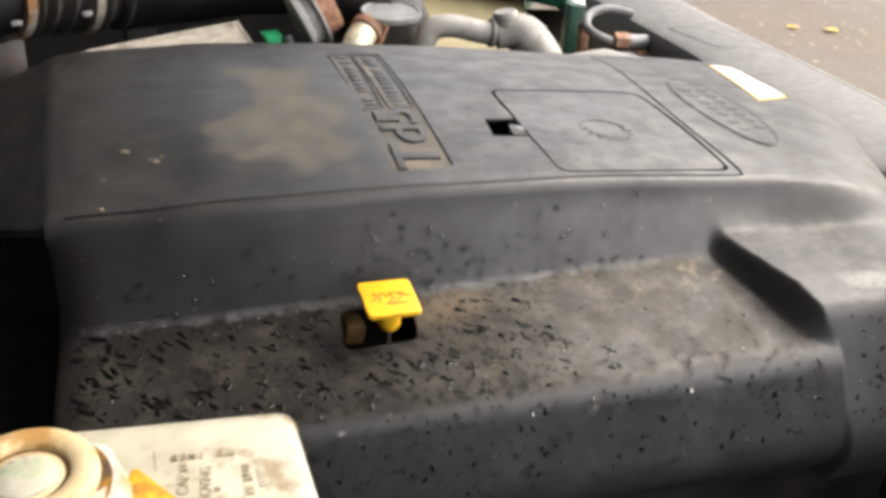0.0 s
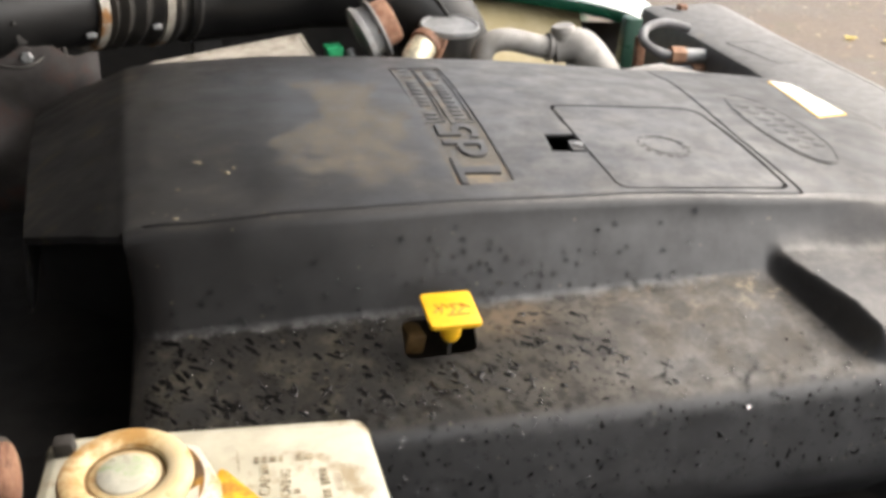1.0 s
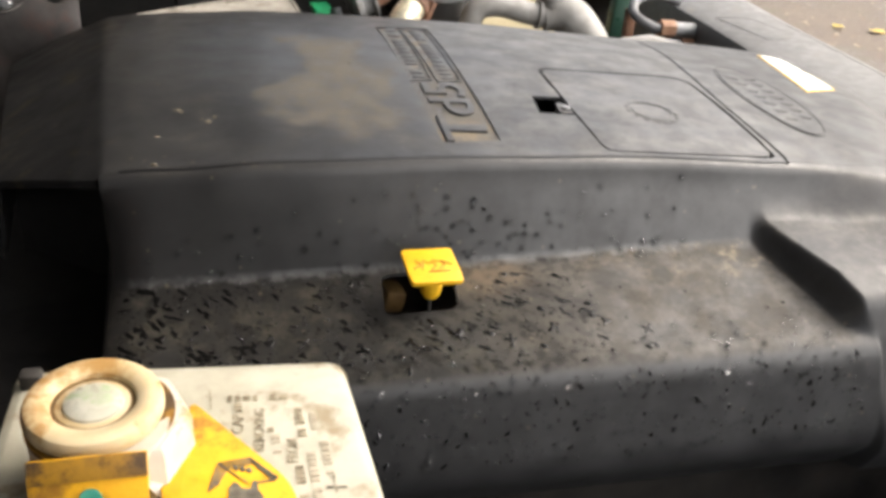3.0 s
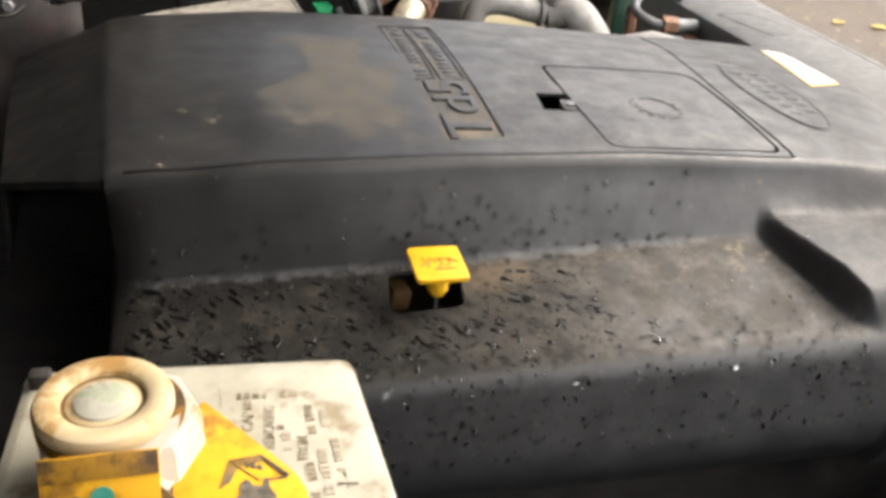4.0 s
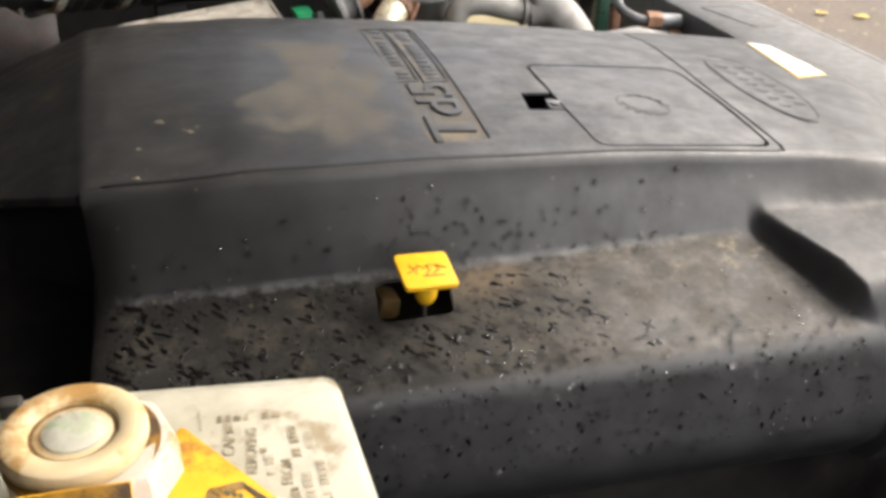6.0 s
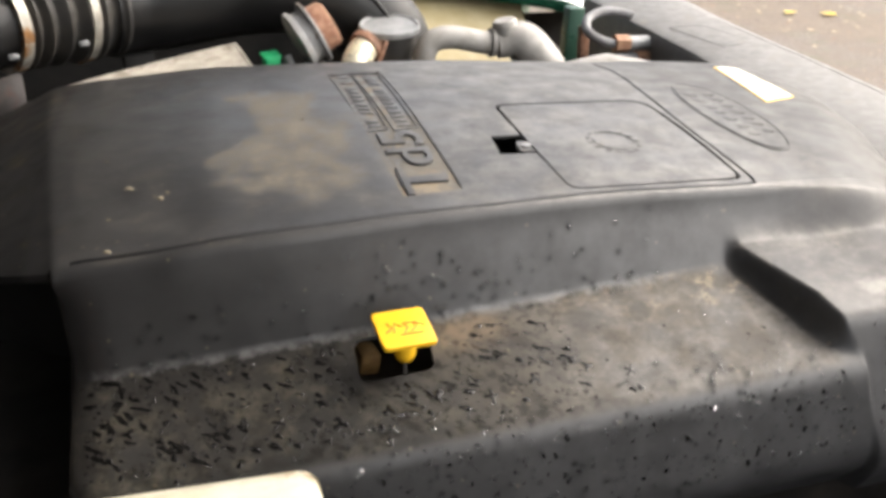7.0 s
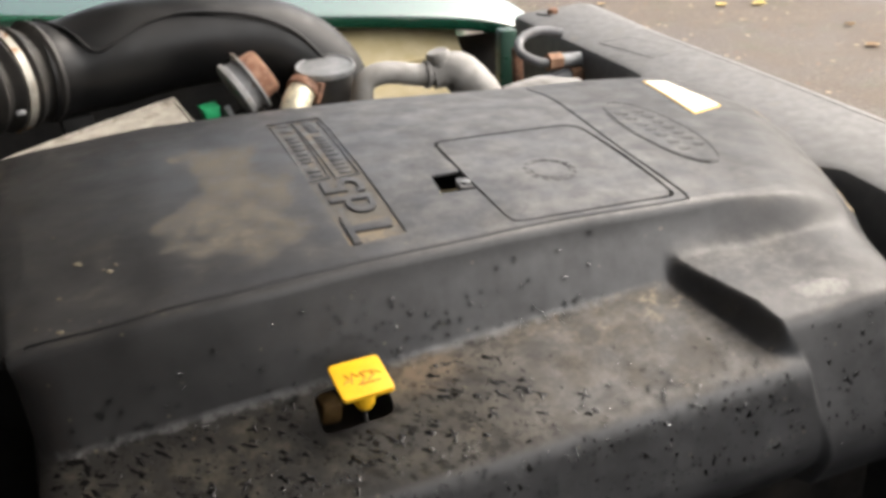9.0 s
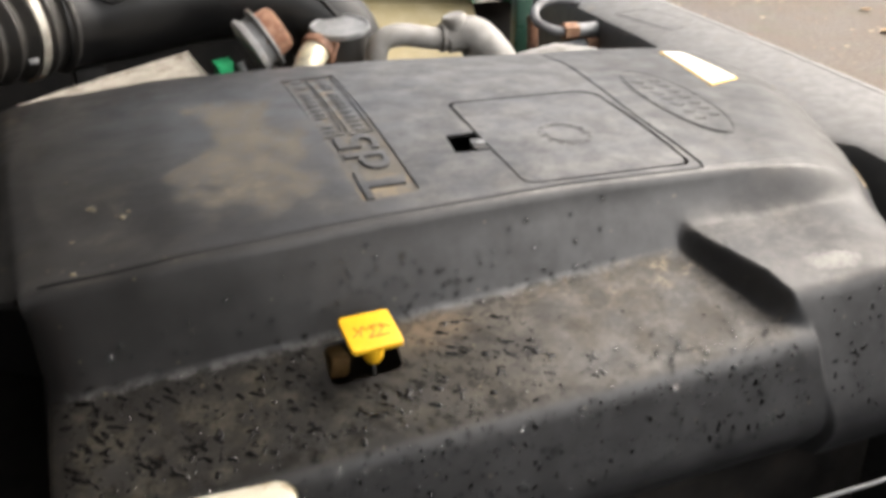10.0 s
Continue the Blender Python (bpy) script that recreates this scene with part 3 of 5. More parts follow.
def spread(a, b, n):
    """n points between a and b, without the ends."""
    return [(a[0] + (b[0] - a[0]) * k / (n + 1), a[1] + (b[1] - a[1]) * k / (n + 1)) for k in range(1, n + 1)]


ZF, ZB0, ZB1 = 1.008, 1.0205, 1.0130


def profile(u):
    """(y, z) of the cover from its rear skirt over the top to its near skirt."""
    yb = back_y(u)
    ys, yf = edge_y(u)
    zs = top_z(across(u, ys), ys)
    zt = top_z(across(u, yb - 0.01), yb - 0.01)
    pts = [(yb + 0.006, zt - 0.10), (yb + 0.005, zt - 0.03), (yb + 0.004, zt - 0.012), (yb + 0.001, zt - 0.005), (yb - 0.005, zt - 0.001)]
    for k in range(31):
        y = yb - 0.012 + (ys + 0.0105 - yb + 0.012) * k / 30
        pts.append((y, top_z(across(u, y), y)))
    if u < -0.3:
        # the rear end rolls under its near edge; below it the bay is open
        for k in range(62):
            f = k / 61
            a, g = min(f / 0.25, 1.0), max(0.0, (f - 0.25) / 0.75)
            pts.append((ys + 0.006 + 0.12 * ease(a, 0.0, 1.0), zs - 0.026 * a ** 0.6 - 0.10 * g))
        return pts
    wide = 0.005 * ease(u, 0.02, 0.15)
    edge = (-0.1185 + 0.002 * ease(u, 0.0, 0.13), 0.9910)
    low, tuck = (-0.1310, 0.930), (-0.112, 0.902)
    foot = (yf - 0.3 * wide, ZF)
    step = (ys - 0.0022 - 0.2 * wide, zs - 0.0125)
    corners = [(ys + 0.016, top_z(across(u, ys), ys + 0.016)), (ys + 0.0015, zs + 0.0006), step, foot, edge, low, tuck]
    bends = filleted(corners, [0, 0.0068, 0.012, 0.0055 + 0.6 * wide, 0.0125, 0.014, 0])
    lip, face, tread = bends[:16], spread(bends[15], bends[16], 4), spread(bends[23], bends[24], 10)
    front = spread(bends[31], bends[32], 6)
    rows = lip + face + bends[16:24] + tread + bends[24:32] + front + bends[32:40] + [tuck, (-0.10, 0.900)]
    # the raised block beside the ledge, with its own sloping front
    fall = 0.012 * max(0.0, 1 - (0.33 - u) / 0.09) ** 2

    def plane(y):
        return ZB0 + (ZB1 - ZB0) * (-0.035 - y) / 0.061 - fall

    brow, base = (-0.1030, plane(-0.1030)), (-0.1350, 0.930)
    kb = filleted([(-0.085, plane(-0.085)), brow, base], [0, 0.0085, 0], 5)
    kl = filleted([brow, base, (-0.122, 0.902)], [0, 0.014, 0])
    tall = spread(bends[23], kb[0], 4) + kb + spread(kb[-1], kl[0], 14) + kl + [(-0.122, 0.902), (-0.110, 0.900)]
    first = 16 + 4 + 8
    out = []
    for i, (y, z) in enumerate(rows):
        if u < 0.075:
            out.append((y, z))
            continue
        if i < first + 4:
            p = plane(y)
            wide_over = p + (zs - plane(ys)) * (1 - ease(ys - y, 0.0, 0.025))
            k = 0.009
            h = min(max(0.5 + 0.5 * (p - z) / k, 0.0), 1.0)
            near_over = z + (p - z) * h + k * h * (1 - h)
            over = near_over + (wide_over - near_over) * ease(u, 0.105, 0.21)
            y2 = y if i < first else tall[i - first][0]
            w = ease(u, 0.0875, 0.1005)
            out.append((y + (y2 - y) * w, z + (over - z) * w))
        else:
            j = i - first
            y2, z2 = tall[j]
            f = min(max((j - 9) / 4.0, 0.0), 1.0)
            x0 = 0.0940 + 0.0110 * f + 0.002 * max(0.0, (j - 18) / 14.0)
            w = ease(u, x0 - 0.0060 + 0.0038 * f, x0 + 0.0060 - 0.0038 * f)
            out.append((y + (y2 - y) * w, z + (z2 - z) * w))
    # the near rear corner is rounded
    k = min(max((-0.272 - u) / 0.029, 0.0), 1.0)
    q = 1 - math.sqrt(1 - 0.98 * k * k)
    out = [(y + 0.020 * q * ease(i, 4, 18), z - 0.003 * q * ease(i, 8, 30)) for i, (y, z) in enumerate(out)]
    return pts + out


def cover_shell():
    us = list(np.linspace(-0.40, -0.31, 12)) + [-0.307, -0.3045, -0.3030, -0.3010, -0.2995, -0.298, -0.296, -0.293, -0.289, -0.284, -0.278] + list(np.linspace(-0.27, 0.082, 54))
    us += list(np.linspace(0.0832, 0.1125, 30)) + list(np.linspace(0.1145, 0.141, 12)) + list(np.linspace(0.145, 0.33, 26))
    bm = bmesh.new()
    cols = []
    for u in us:
        col = []
        for y, z in profile(u):
            x = across(u, y)
            # the right-hand rim falls away
            rim = ease(u, 0.30, 0.33)
            col.append(bm.verts.new((x, y, z - 0.008 * rim)))
        cols.append(col)
    # end skirts
    for end, dx in ((cols[0], -0.004), (cols[-1], 0.004)):
        col = [bm.verts.new((v.co.x + dx, v.co.y, min(v.co.z - 0.012, max(0.93, v.co.z - 0.045)))) for v in end]
        if dx < 0:
            cols.insert(0, col)
        else:
            cols.append(col)
    for a, b in zip(cols, cols[1:]):
        for k in range(len(a) - 1):
            bm.faces.new((a[k], a[k + 1], b[k + 1], b[k]))
    bmesh.ops.recalc_face_normals(bm, faces=bm.faces[:])
    if sum(f.normal.z for f in bm.faces) < 0:
        bmesh.ops.reverse_faces(bm, faces=bm.faces[:])
    # wall thickness: an inner skin a little below the outer one, joined along the rim
    bm.normal_update()
    depth = [0.0018 if abs(u + 0.300) > 0.012 else 0.0003 for u in [us[0]] + us + [us[-1]]]
    inner = [[bm.verts.new(v.co - d * v.normal) for v in col] for col, d in zip(cols, depth)]
    for a, b in zip(inner, inner[1:]):
        for k in range(len(a) - 1):
            bm.faces.new((a[k], b[k], b[k + 1], a[k + 1]))
    for o, i in zip((cols[0], cols[-1]), (inner[0], inner[-1])):
        for k in range(len(o) - 1):
            bm.faces.new((o[k], o[k + 1], i[k + 1], i[k]))
    for e in (0, -1):
        for j in range(len(cols) - 1):
            bm.faces.new((cols[j][e], cols[j + 1][e], inner[j + 1][e], inner[j][e]))
    bmesh.ops.recalc_face_normals(bm, faces=bm.faces[:])
    return bm


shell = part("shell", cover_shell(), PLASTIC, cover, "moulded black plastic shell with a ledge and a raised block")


def slab(outline, lo, hi, rings=7, lift=None):
    """A slab that follows the cover's top, over an outline seen from above."""
    cx = sum(p[0] for p in outline) / len(outline)
    cy = sum(p[1] for p in outline) / len(outline)
    z = lift or top_z
    bm = bmesh.new()
    layers = []
    for off in (lo, hi):
        c = bm.verts.new((cx, cy, z(cx, cy) + off))
        rs = []
        for k in range(1, rings + 1):
            t = k / rings
            rs.append([bm.verts.new((cx + (x - cx) * t, cy + (y - cy) * t, z(cx + (x - cx) * t, cy + (y - cy) * t) + off)) for x, y in outline])
        m = len(outline)
        for i in range(m):
            bm.faces.new((c, rs[0][i], rs[0][(i + 1) % m]))
            for a, b in zip(rs, rs[1:]):
                bm.faces.new((a[i], b[i], b[(i + 1) % m], a[(i + 1) % m]))
        layers.append(rs[-1])
    a, b = layers
    m = len(outline)
    for i in range(m):
        bm.faces.new((a[i], a[(i + 1) % m], b[(i + 1) % m], b[i]))
    bmesh.ops.recalc_face_normals(bm, faces=bm.faces[:])
    return bm


def groove(pts, r=0.0010, n=10, closed=False):
    path = [(x, y, top_z(x, y) - 0.0002) for x, y, _ in (spline([(a, b, 0) for a, b in pts], n) if not closed else [(a, b, 0) for a, b in pts])]
    return tube(path, r, 6, closed=closed)


def dense(pts, step=0.006):
    out = []
    for i in range(len(pts)):
        a, b = Vector(pts[i]), Vector(pts[(i + 1) % len(pts)])
        k = max(1, int((b - a).length / step))
        out += [tuple(a.lerp(b, j / k)) for j in range(k)]
    return out


def grown(pts, d):
    c = Vector((sum(p[0] for p in pts) / len(pts), sum(p[1] for p in pts) / len(pts)))
    return [tuple(Vector(p) + (Vector(p) - c).normalized() * d) for p in pts]


HATCH = dense(rounded([(0.0005, -0.0005), (-0.0015, 0.065), (0.0005, 0.1435), (0.107, 0.1485), (0.1165, 0.139), (0.1145, 0.0040)], 0.009))
GAP = [q if (q[1] < 0.10 and q[0] < 0.10) else p for p, q in zip(grown(HATCH, 0.0030), grown(HATCH, 0.0019))]
HOLE = rounded([(-0.1415, -0.0735), (-0.1015, -0.0715), (-0.0990, -0.0415), (-0.1400, -0.0425)], 0.006)
SLOT = [(-0.0263, 0.0523), (0.0015, 0.0505), (0.0058, 0.0823), (-0.0232, 0.0818)]
PLATE = dense(rounded([(-0.0990, 0.004), (-0.0630, 0.0085), (-0.0620, 0.2615), (-0.1055, 0.258)], 0.003), 0.012)
cutters = [slab(GAP, -0.012, 0.012), prism(HOLE, 0.96, 1.016), slab(dense(SLOT, 0.01), -0.02, 0.012, 3)]
cutters.append(slab(PLATE, -0.0010, 0.01, 5))
cut(shell, cutters)
cut(shell, [groove([(-0.274, -0.0225), (-0.228, -0.0250), (-0.169, -0.0215), (-0.106, -0.0155), (-0.04, -0.0115), (0.035, -0.0062), (0.111, -0.0045), (0.1205, 0.0005), (0.122, 0.015), (0.1225, 0.09), (0.129, 0.165), (0.137, 0.235), (0.135, 0.280)], 0.0013, 12)])
hatch = part("hatch", slab(HATCH, -0.0035, 0.0), PLASTIC, cover, "flush black service flap")
for k in range(14):
    a0 = 2 * math.pi * k / 14
    cx, cy = 0.0565 + 0.0165 * math.cos(a0), 0.066 + 0.0185 * math.sin(a0)
    part("moulded_mark", box(cx, cy, top_z(cx, cy) - 0.0002, 0.0058, 0.0030, 0.0012, 0.0005, (0, 0, math.degrees(a0) + 90)), PLASTIC, hatch)
ring = [(0.0565 + 0.0135 * math.cos(t), 0.066 + 0.0149 * math.sin(t)) for t in np.linspace(0, 2 * math.pi, 40, endpoint=False)]
part("moulded_ring", tube([(x, y, top_z(x, y) + 0.0000) for x, y in ring], 0.0005, 6, closed=True), PLASTIC, hatch)
latch = part("latch", slab(dense(rounded([(-0.011, 0.057), (0.0, 0.055), (0.002, 0.072), (-0.009, 0.074)], 0.002), 0.01), -0.006, -0.001, 3), PLASTIC, cover, "small moulded latch in a square slot")
part("latch_pin", lathe([(0.0008, 0), (0.0032, 0), (0.0032, 0.0012), (0.002, 0.0016), (0.0008, 0.0016)], (-0.005, 0.0645, top_z(-0.005, 0.0645) - 0.001), sides=16), ZINC, latch, "small round metal pin")
part("slot_floor", box(-0.012, 0.066, 1.030, 0.045, 0.05, 0.003, 0.0005), UNDER, cover, "dark recess under the slot")
part("recess_floor", box(-0.120, -0.057, 0.955, 0.06, 0.055, 0.003, 0.0005), UNDER, cover, "dark recess under the dipstick opening")

# raised lettering on the name plate, read from the front of the car
plate = part("name_plate", slab(dense(rounded([(-0.0985, 0.0045), (-0.0635, 0.0090), (-0.0625, 0.2610), (-0.1050, 0.2575)], 0.003), 0.012), -0.0030, -0.0010, 5), PLATE_DUST, cover, "long recessed name plate with raised letters")


def letters(body, size, cx, cy, stretch, depth, material, parent, label, z=None):
    bm = text_bm(body, size, depth, 0.0004)
    bmesh.ops.transform(bm, matrix=Matrix.Diagonal((stretch, 1, 1, 1)), verts=bm.verts)
    bmesh.ops.transform(bm, matrix=Matrix.Translation((cx, cy, 0)) @ pose(0, 0, 0, 0, 0, 90), verts=bm.verts)
    for v in bm.verts:
        v.co.z += (z(v.co.x, v.co.y) if z else top_z(v.co.x, v.co.y)) - 0.0008
    return part("lettering", bm, material, parent, label)


letters("Td5", 0.0385, -0.0805, 0.0550, 1.60, 0.0012, PLASTIC, plate, "large raised characters")
for bx0, bx1, seed in ((-0.1015, -0.0865, 3), (-0.0825, -0.0660, 8)):
    frame_pts = dense([(bx0, 0.104), (bx1, 0.107), (bx1 + 0.001, 0.256), (bx0 - 0.002, 0.254)], 0.012)
    part("raised_border", tube([(x, y, top_z(x, y) - 0.0008) for x, y in frame_pts], 0.0008, 6, closed=True), PLASTIC, plate)
    rl = random.Random(seed)
    y = 0.112
    while y < 0.244:
        w = rl.uniform(0.0055, 0.009)
        xm = 0.5 * (bx0 + bx1)
        if rl.random() > 0.12:
            part("raised_bar", box(xm, y + w / 2, top_z(xm, y) - 0.0011, 0.0085, w, 0.0012, 0.0003), PLASTIC, plate)
        y += w + 0.0028

# oval badge: plain raised bars inside a moulded ring
def ellipse(cx, cy, rx, ry, turn, n=56):
    c, s = math.cos(radians(turn)), math.sin(radians(turn))
    return [(cx + rx * math.cos(t) * c - ry * math.sin(t) * s, cy + rx * math.cos(t) * s + ry * math.sin(t) * c) for t in np.linspace(0, 2 * math.pi, n, endpoint=False)]


badge = part("badge", slab(ellipse(0.172, 0.119, 0.0215, 0.0735, -2), -0.002, 0.0006), PLASTIC, cover, "oval moulded badge with plain raised marks")
part("badge_ring", tube([(x, y, top_z(x, y) - 0.0003) for x, y in ellipse(0.172, 0.119, 0.0232, 0.0765, -2)], 0.0009, 6, closed=True), PLASTIC, badge)
rb = random.Random(5)
for row, half in ((-0.0075, 0.050), (0.0075, 0.045)):
    y = 0.119 - half
    while y < 0.119 + half:
        w = rb.uniform(0.008, 0.012)
        cx = 0.172 + row
        part("raised_bar", box(cx, y + w / 2, top_z(cx, y) + 0.0004, 0.009, w, 0.0011, 0.0004, (0, 0, rb.uniform(-8, 8))), PLASTIC, badge)
        y += w + 0.004

sticker = part("sticker", slab(dense(rounded([(0.2410, 0.257), (0.2635, 0.255), (0.2605, 0.162), (0.2225, 0.144)], 0.002), 0.012), -0.001, 0.0006), EDGING, cover, "white sticker with a yellow border")
part("sticker_face", slab(dense(rounded([(0.2425, 0.254), (0.2615, 0.252), (0.2582, 0.1645), (0.2255, 0.149)], 0.002), 0.012), 0.0002, 0.0010), LABEL, sticker, "plain white sticker face")

rim = [(right_x(y) - 0.004, y, top_z(right_x(y) - 0.004, y) - 0.0062) for y in np.linspace(0.25, 0.0, 26)]
part("dried_mud_line", tube(rim, lambda t: 0.0004 + 0.0022 * max(0.0, noise.noise((t * 11, 0.3, 0)) + 0.35), 8, squash=0.5), DUSTLINE, cover, "sandy dried mud along the rim")

# ---- dipstick ----
dip = thing("dipstick", (-0.118, -0.062, 0.956), "yellow plastic dipstick handle standing in the cover's opening", "dipstick")
hb = prism(rounded([(-0.0140, -0.0148), (0.0140, -0.0148), (0.0140, 0.0148), (-0.0140, 0.0148)], 0.003), -0.0014, 0.0014, 0.0006)
HANDLE = pose(-0.1168, -0.0672, 1.0255, 6, 2, 3)
bmesh.ops.transform(hb, matrix=HANDLE, verts=hb.verts)
handle = part("handle", hb, YELLOW, dip, "flat rectangular yellow grip with worn print")
for pts in ([(-0.010, -0.003), (-0.006, 0.0), (-0.008, 0.004)], [(-0.006, -0.004), (-0.004, 0.004), (-0.001, 0.0)], [(-0.001, -0.005), (0.002, -0.001), (0.000, 0.003), (0.004, 0.003)], [(0.003, -0.004), (0.007, -0.001), (0.005, 0.003)], [(0.006, 0.003), (0.011, -0.001)], [(-0.003, -0.006), (0.009, -0.006)]):
    path = [HANDLE @ Vector((x, y, 0.0015)) for x, y in pts]
    part("printed_stroke", tube(path, 0.00042, 5), PRINT_RED, handle)
part("seal_lip", box(-0.131, -0.023, 0.981, 0.013, 0.018, 0.014, 0.003, (0, 12, 10)), GRIME, dip, "brownish-yellow sealing lip inside the opening")
part("stem", lathe([(0.0015, 0), (0.0035, 0.001), (0.0054, 0.004), (0.0062, 0.008), (0.0062, 0.012), (0.005, 0.0177), (0.002, 0.0177)], (-0.1170, -0.0688, 1.0068), (0.02, 0.10, 1), 24), YELLOW, dip, "round yellow neck")
part("dipstick_tube", tube([(-0.1180, -0.0660, 0.957), (-0.1175, -0.0670, 0.985), (-0.1172, -0.0685, 1.010)], 0.0009, 10), UNDER, dip, "dark metal guide tube")

# ---- engine under the cover ----
engine = thing("engine_block", (-0.05, 0.12, 0.45), "oily dark engine block under the plastic cover", "engine")
part("cylinder_head", box(0.0, 0.10, 0.86, 0.46, 0.36, 0.12, 0.012), DARK, engine)
part("crankcase", box(0.0, 0.12, 0.63, 0.48, 0.40, 0.36, 0.03), DARK, engine)
# made-up black block that keeps the open gap behind the engine dark
part("dark_gap_filler", box(-0.385, 0.15, 0.87, 0.20, 0.36, 0.12, 0.02), UNDER, engine, "black filler block, added to darken the gap behind the engine")

# ---- brake fluid reservoir ----
res = thing("fluid_reservoir", (-0.235, -0.29, 1.0), "grimy cream fluid reservoir with a screw cap and yellow collar label", "fluid reservoir")
RZ = 1.090
body = part("tank", prism(rounded([(-0.2800, -0.2235), (-0.1795, -0.2300), (-0.1735, -0.300), (-0.170, -0.345), (-0.2800, -0.350)], 0.006), 1.005, RZ, 0.004), CREAM, res, "cream plastic tank with faded print on its top")
part("rib", box(-0.2735, -0.2325, RZ + 0.002, 0.0062, 0.0055, 0.0055, 0.001), DARK, body, "small dark clip")
part("filler_neck", lathe([(0.010, 0), (0.0165, 0), (0.0165, 0.012), (0.0150, 0.015), (0.0150, 0.024), (0.010, 0.024)], (-0.2435, -0.283, RZ - 0.001), sides=32), WHITE, body, "white neck")
nut = part("neck_nut", lathe([(0.014, 0), (0.0200, 0.0005), (0.0206, 0.002), (0.0206, 0.0185), (0.0196, 0.0205), (0.0178, 0.0210), (0.014, 0.0210)], (-0.2440, -0.2780, RZ + 0.0015), sides=8), WHITE, res, "white eight-sided ring nut")
part("collar_ring", lathe([(0.010, 0), (0.0182, 0), (0.0182, 0.0016), (0.010, 0.0016)], (-0.2455, -0.2790, RZ + 0.0222), (0.04, -0.055, 1), 40), YELLOW_BROWN, res, "grimy yellow collar ring")
CAPC, CAPA = (-0.2468, -0.2790, RZ + 0.0215), (0.03, -0.05, 1)
cap = part("cap", lathe([(0.004, 0.0022), (0.0150, 0.0022), (0.0166, 0.0030), (0.0170, 0.0042), (0.0170, 0.0058), (0.0163, 0.0073), (0.0148, 0.0080), (0.0116, 0.0076), (0.0106, 0.0070), (0.0101, 0.0056), (0.0096, 0.0054), (0.0090, 0.0058), (0.004, 0.0060)], CAPC, CAPA, 56), CAPPLASTIC, res, "yellowed white screw cap with a dished top")
part("cap_groove", lathe([(0.0096, 0.0), (0.0106, 0.0), (0.0106, 0.0008), (0.0096, 0.0008)], Vector(CAPC) + 0.0050 * Vector(CAPA).normalized(), CAPA, 48), GRIME, cap, "ring of brown grime")
part("cap_disc", lathe([(0.002, 0), (0.0074, 0), (0.0072, 0.0010), (0.0054, 0.0019), (0.003, 0.0023), (0.001, 0.0023)], Vector(CAPC) + 0.0056 * Vector(CAPA).normalized(), CAPA, 40), CAPDISC, cap, "clouded clear disc with a green tint")

# flap of the warning collar, lying over the tank top
FLAP = pose(-0.2085, -0.2870, RZ + 0.0075, 0, 6, 0)


def on(m, bm):
    bmesh.ops.transform(bm, matrix=m, verts=bm.verts)
    return bm


flap = part("collar_flap", on(FLAP, prism(rounded([(-0.0165, 0.0275), (0.0080, -0.0035), (0.0108, -0.0110), (0.0085, -0.0250), (-0.0190, -0.0300), (-0.0240, 0.0)], 0.003), 0.0, 0.0010, 0.0003)), YELLOW_DIRTY, res, "yellow warning flap with a printed sign")
part("printed_hand", on(FLAP, prism([(-0.0052, -0.0058), (-0.0040, -0.0064), (-0.0032, -0.0080), (-0.0010, -0.0083), (-0.0002, -0.0054), (0.0008, -0.0056), (0.0010, -0.0088), (0.0026, -0.0120), (0.0022, -0.0150), (-0.0070, -0.0150), (-0.0076, -0.0128), (-0.0062, -0.0108), (-0.0064, -0.0082)], 0.0011, 0.0014)), PRINT, flap, "dark printed hand sign")
for k in range(4):
    d = 0.0007 * k
    page = [(-0.0112 + d, -0.0086 + d, 0.0012), (-0.0090 + d, 0.0014 - d, 0.0012), (-0.0010 + 0.3 * d, 0.0034 - d, 0.0012), (0.0060 - 0.4 * d, -0.0042 - 0.6 * d, 0.0012), (0.0016 - d, -0.0060, 0.0012)]
    part("printed_line", on(FLAP, tube([Vector(q) for q in page], 0.00020, 5)), PRINT, flap)
part("printed_line", on(FLAP, tube([Vector((-0.0090, 0.0012, 0.0012)), Vector((-0.0018, -0.0060, 0.0012))], 0.00020, 5)), PRINT, flap)
for dx in (0.0, 0.0022, 0.0044):
    part("printed_bar", on(FLAP, box(-0.0046 + dx * 0.75, -0.0004 - dx * 0.2, 0.0012, 0.0012, 0.0016, 0.0004, 0.0001, (0, 0, 20))), PRINT, flap)
# tab that hangs in front of the cap
TAB = pose(-0.2452, -0.3065, RZ + 0.0160, 62, 0, 1)
tab = part("collar_tab", on(TAB, box(0, 0, 0, 0.0265, 0.0280, 0.0012, 0.0004)), YELLOW_DIRTY, res, "yellow tab hanging below the cap, with a grimy band")
part("grimy_band", on(TAB, box(0, 0.0111, 0.0008, 0.0263, 0.0056, 0.0005, 0.0001)), YELLOW_BROWN, tab)
for dx, m, rad in ((-0.0090, GRIME, 0.0009), (-0.0055, GRIME, 0.0010), (0.0003, TEAL, 0.0026)):
    part("printed_dot", on(TAB, lathe([(rad * 0.3, 0), (rad, 0), (rad, 0.0004), (rad * 0.3, 0.0004)], (dx, 0.0040, 0.0006), (0, 0, 1), 16)), m, tab)
part("printed_line", on(TAB, box(0.001, -0.0050, 0.0008, 0.018, 0.0006, 0.0004, 0.0001)), PRINT, tab)
part("tab_arrow", on(TAB, prism([(0.0128, 0.0055), (0.0168, 0.0010), (0.0128, -0.0035)], -0.0004, 0.0004)), GRIME, tab, "dark pointed edge of the tab")


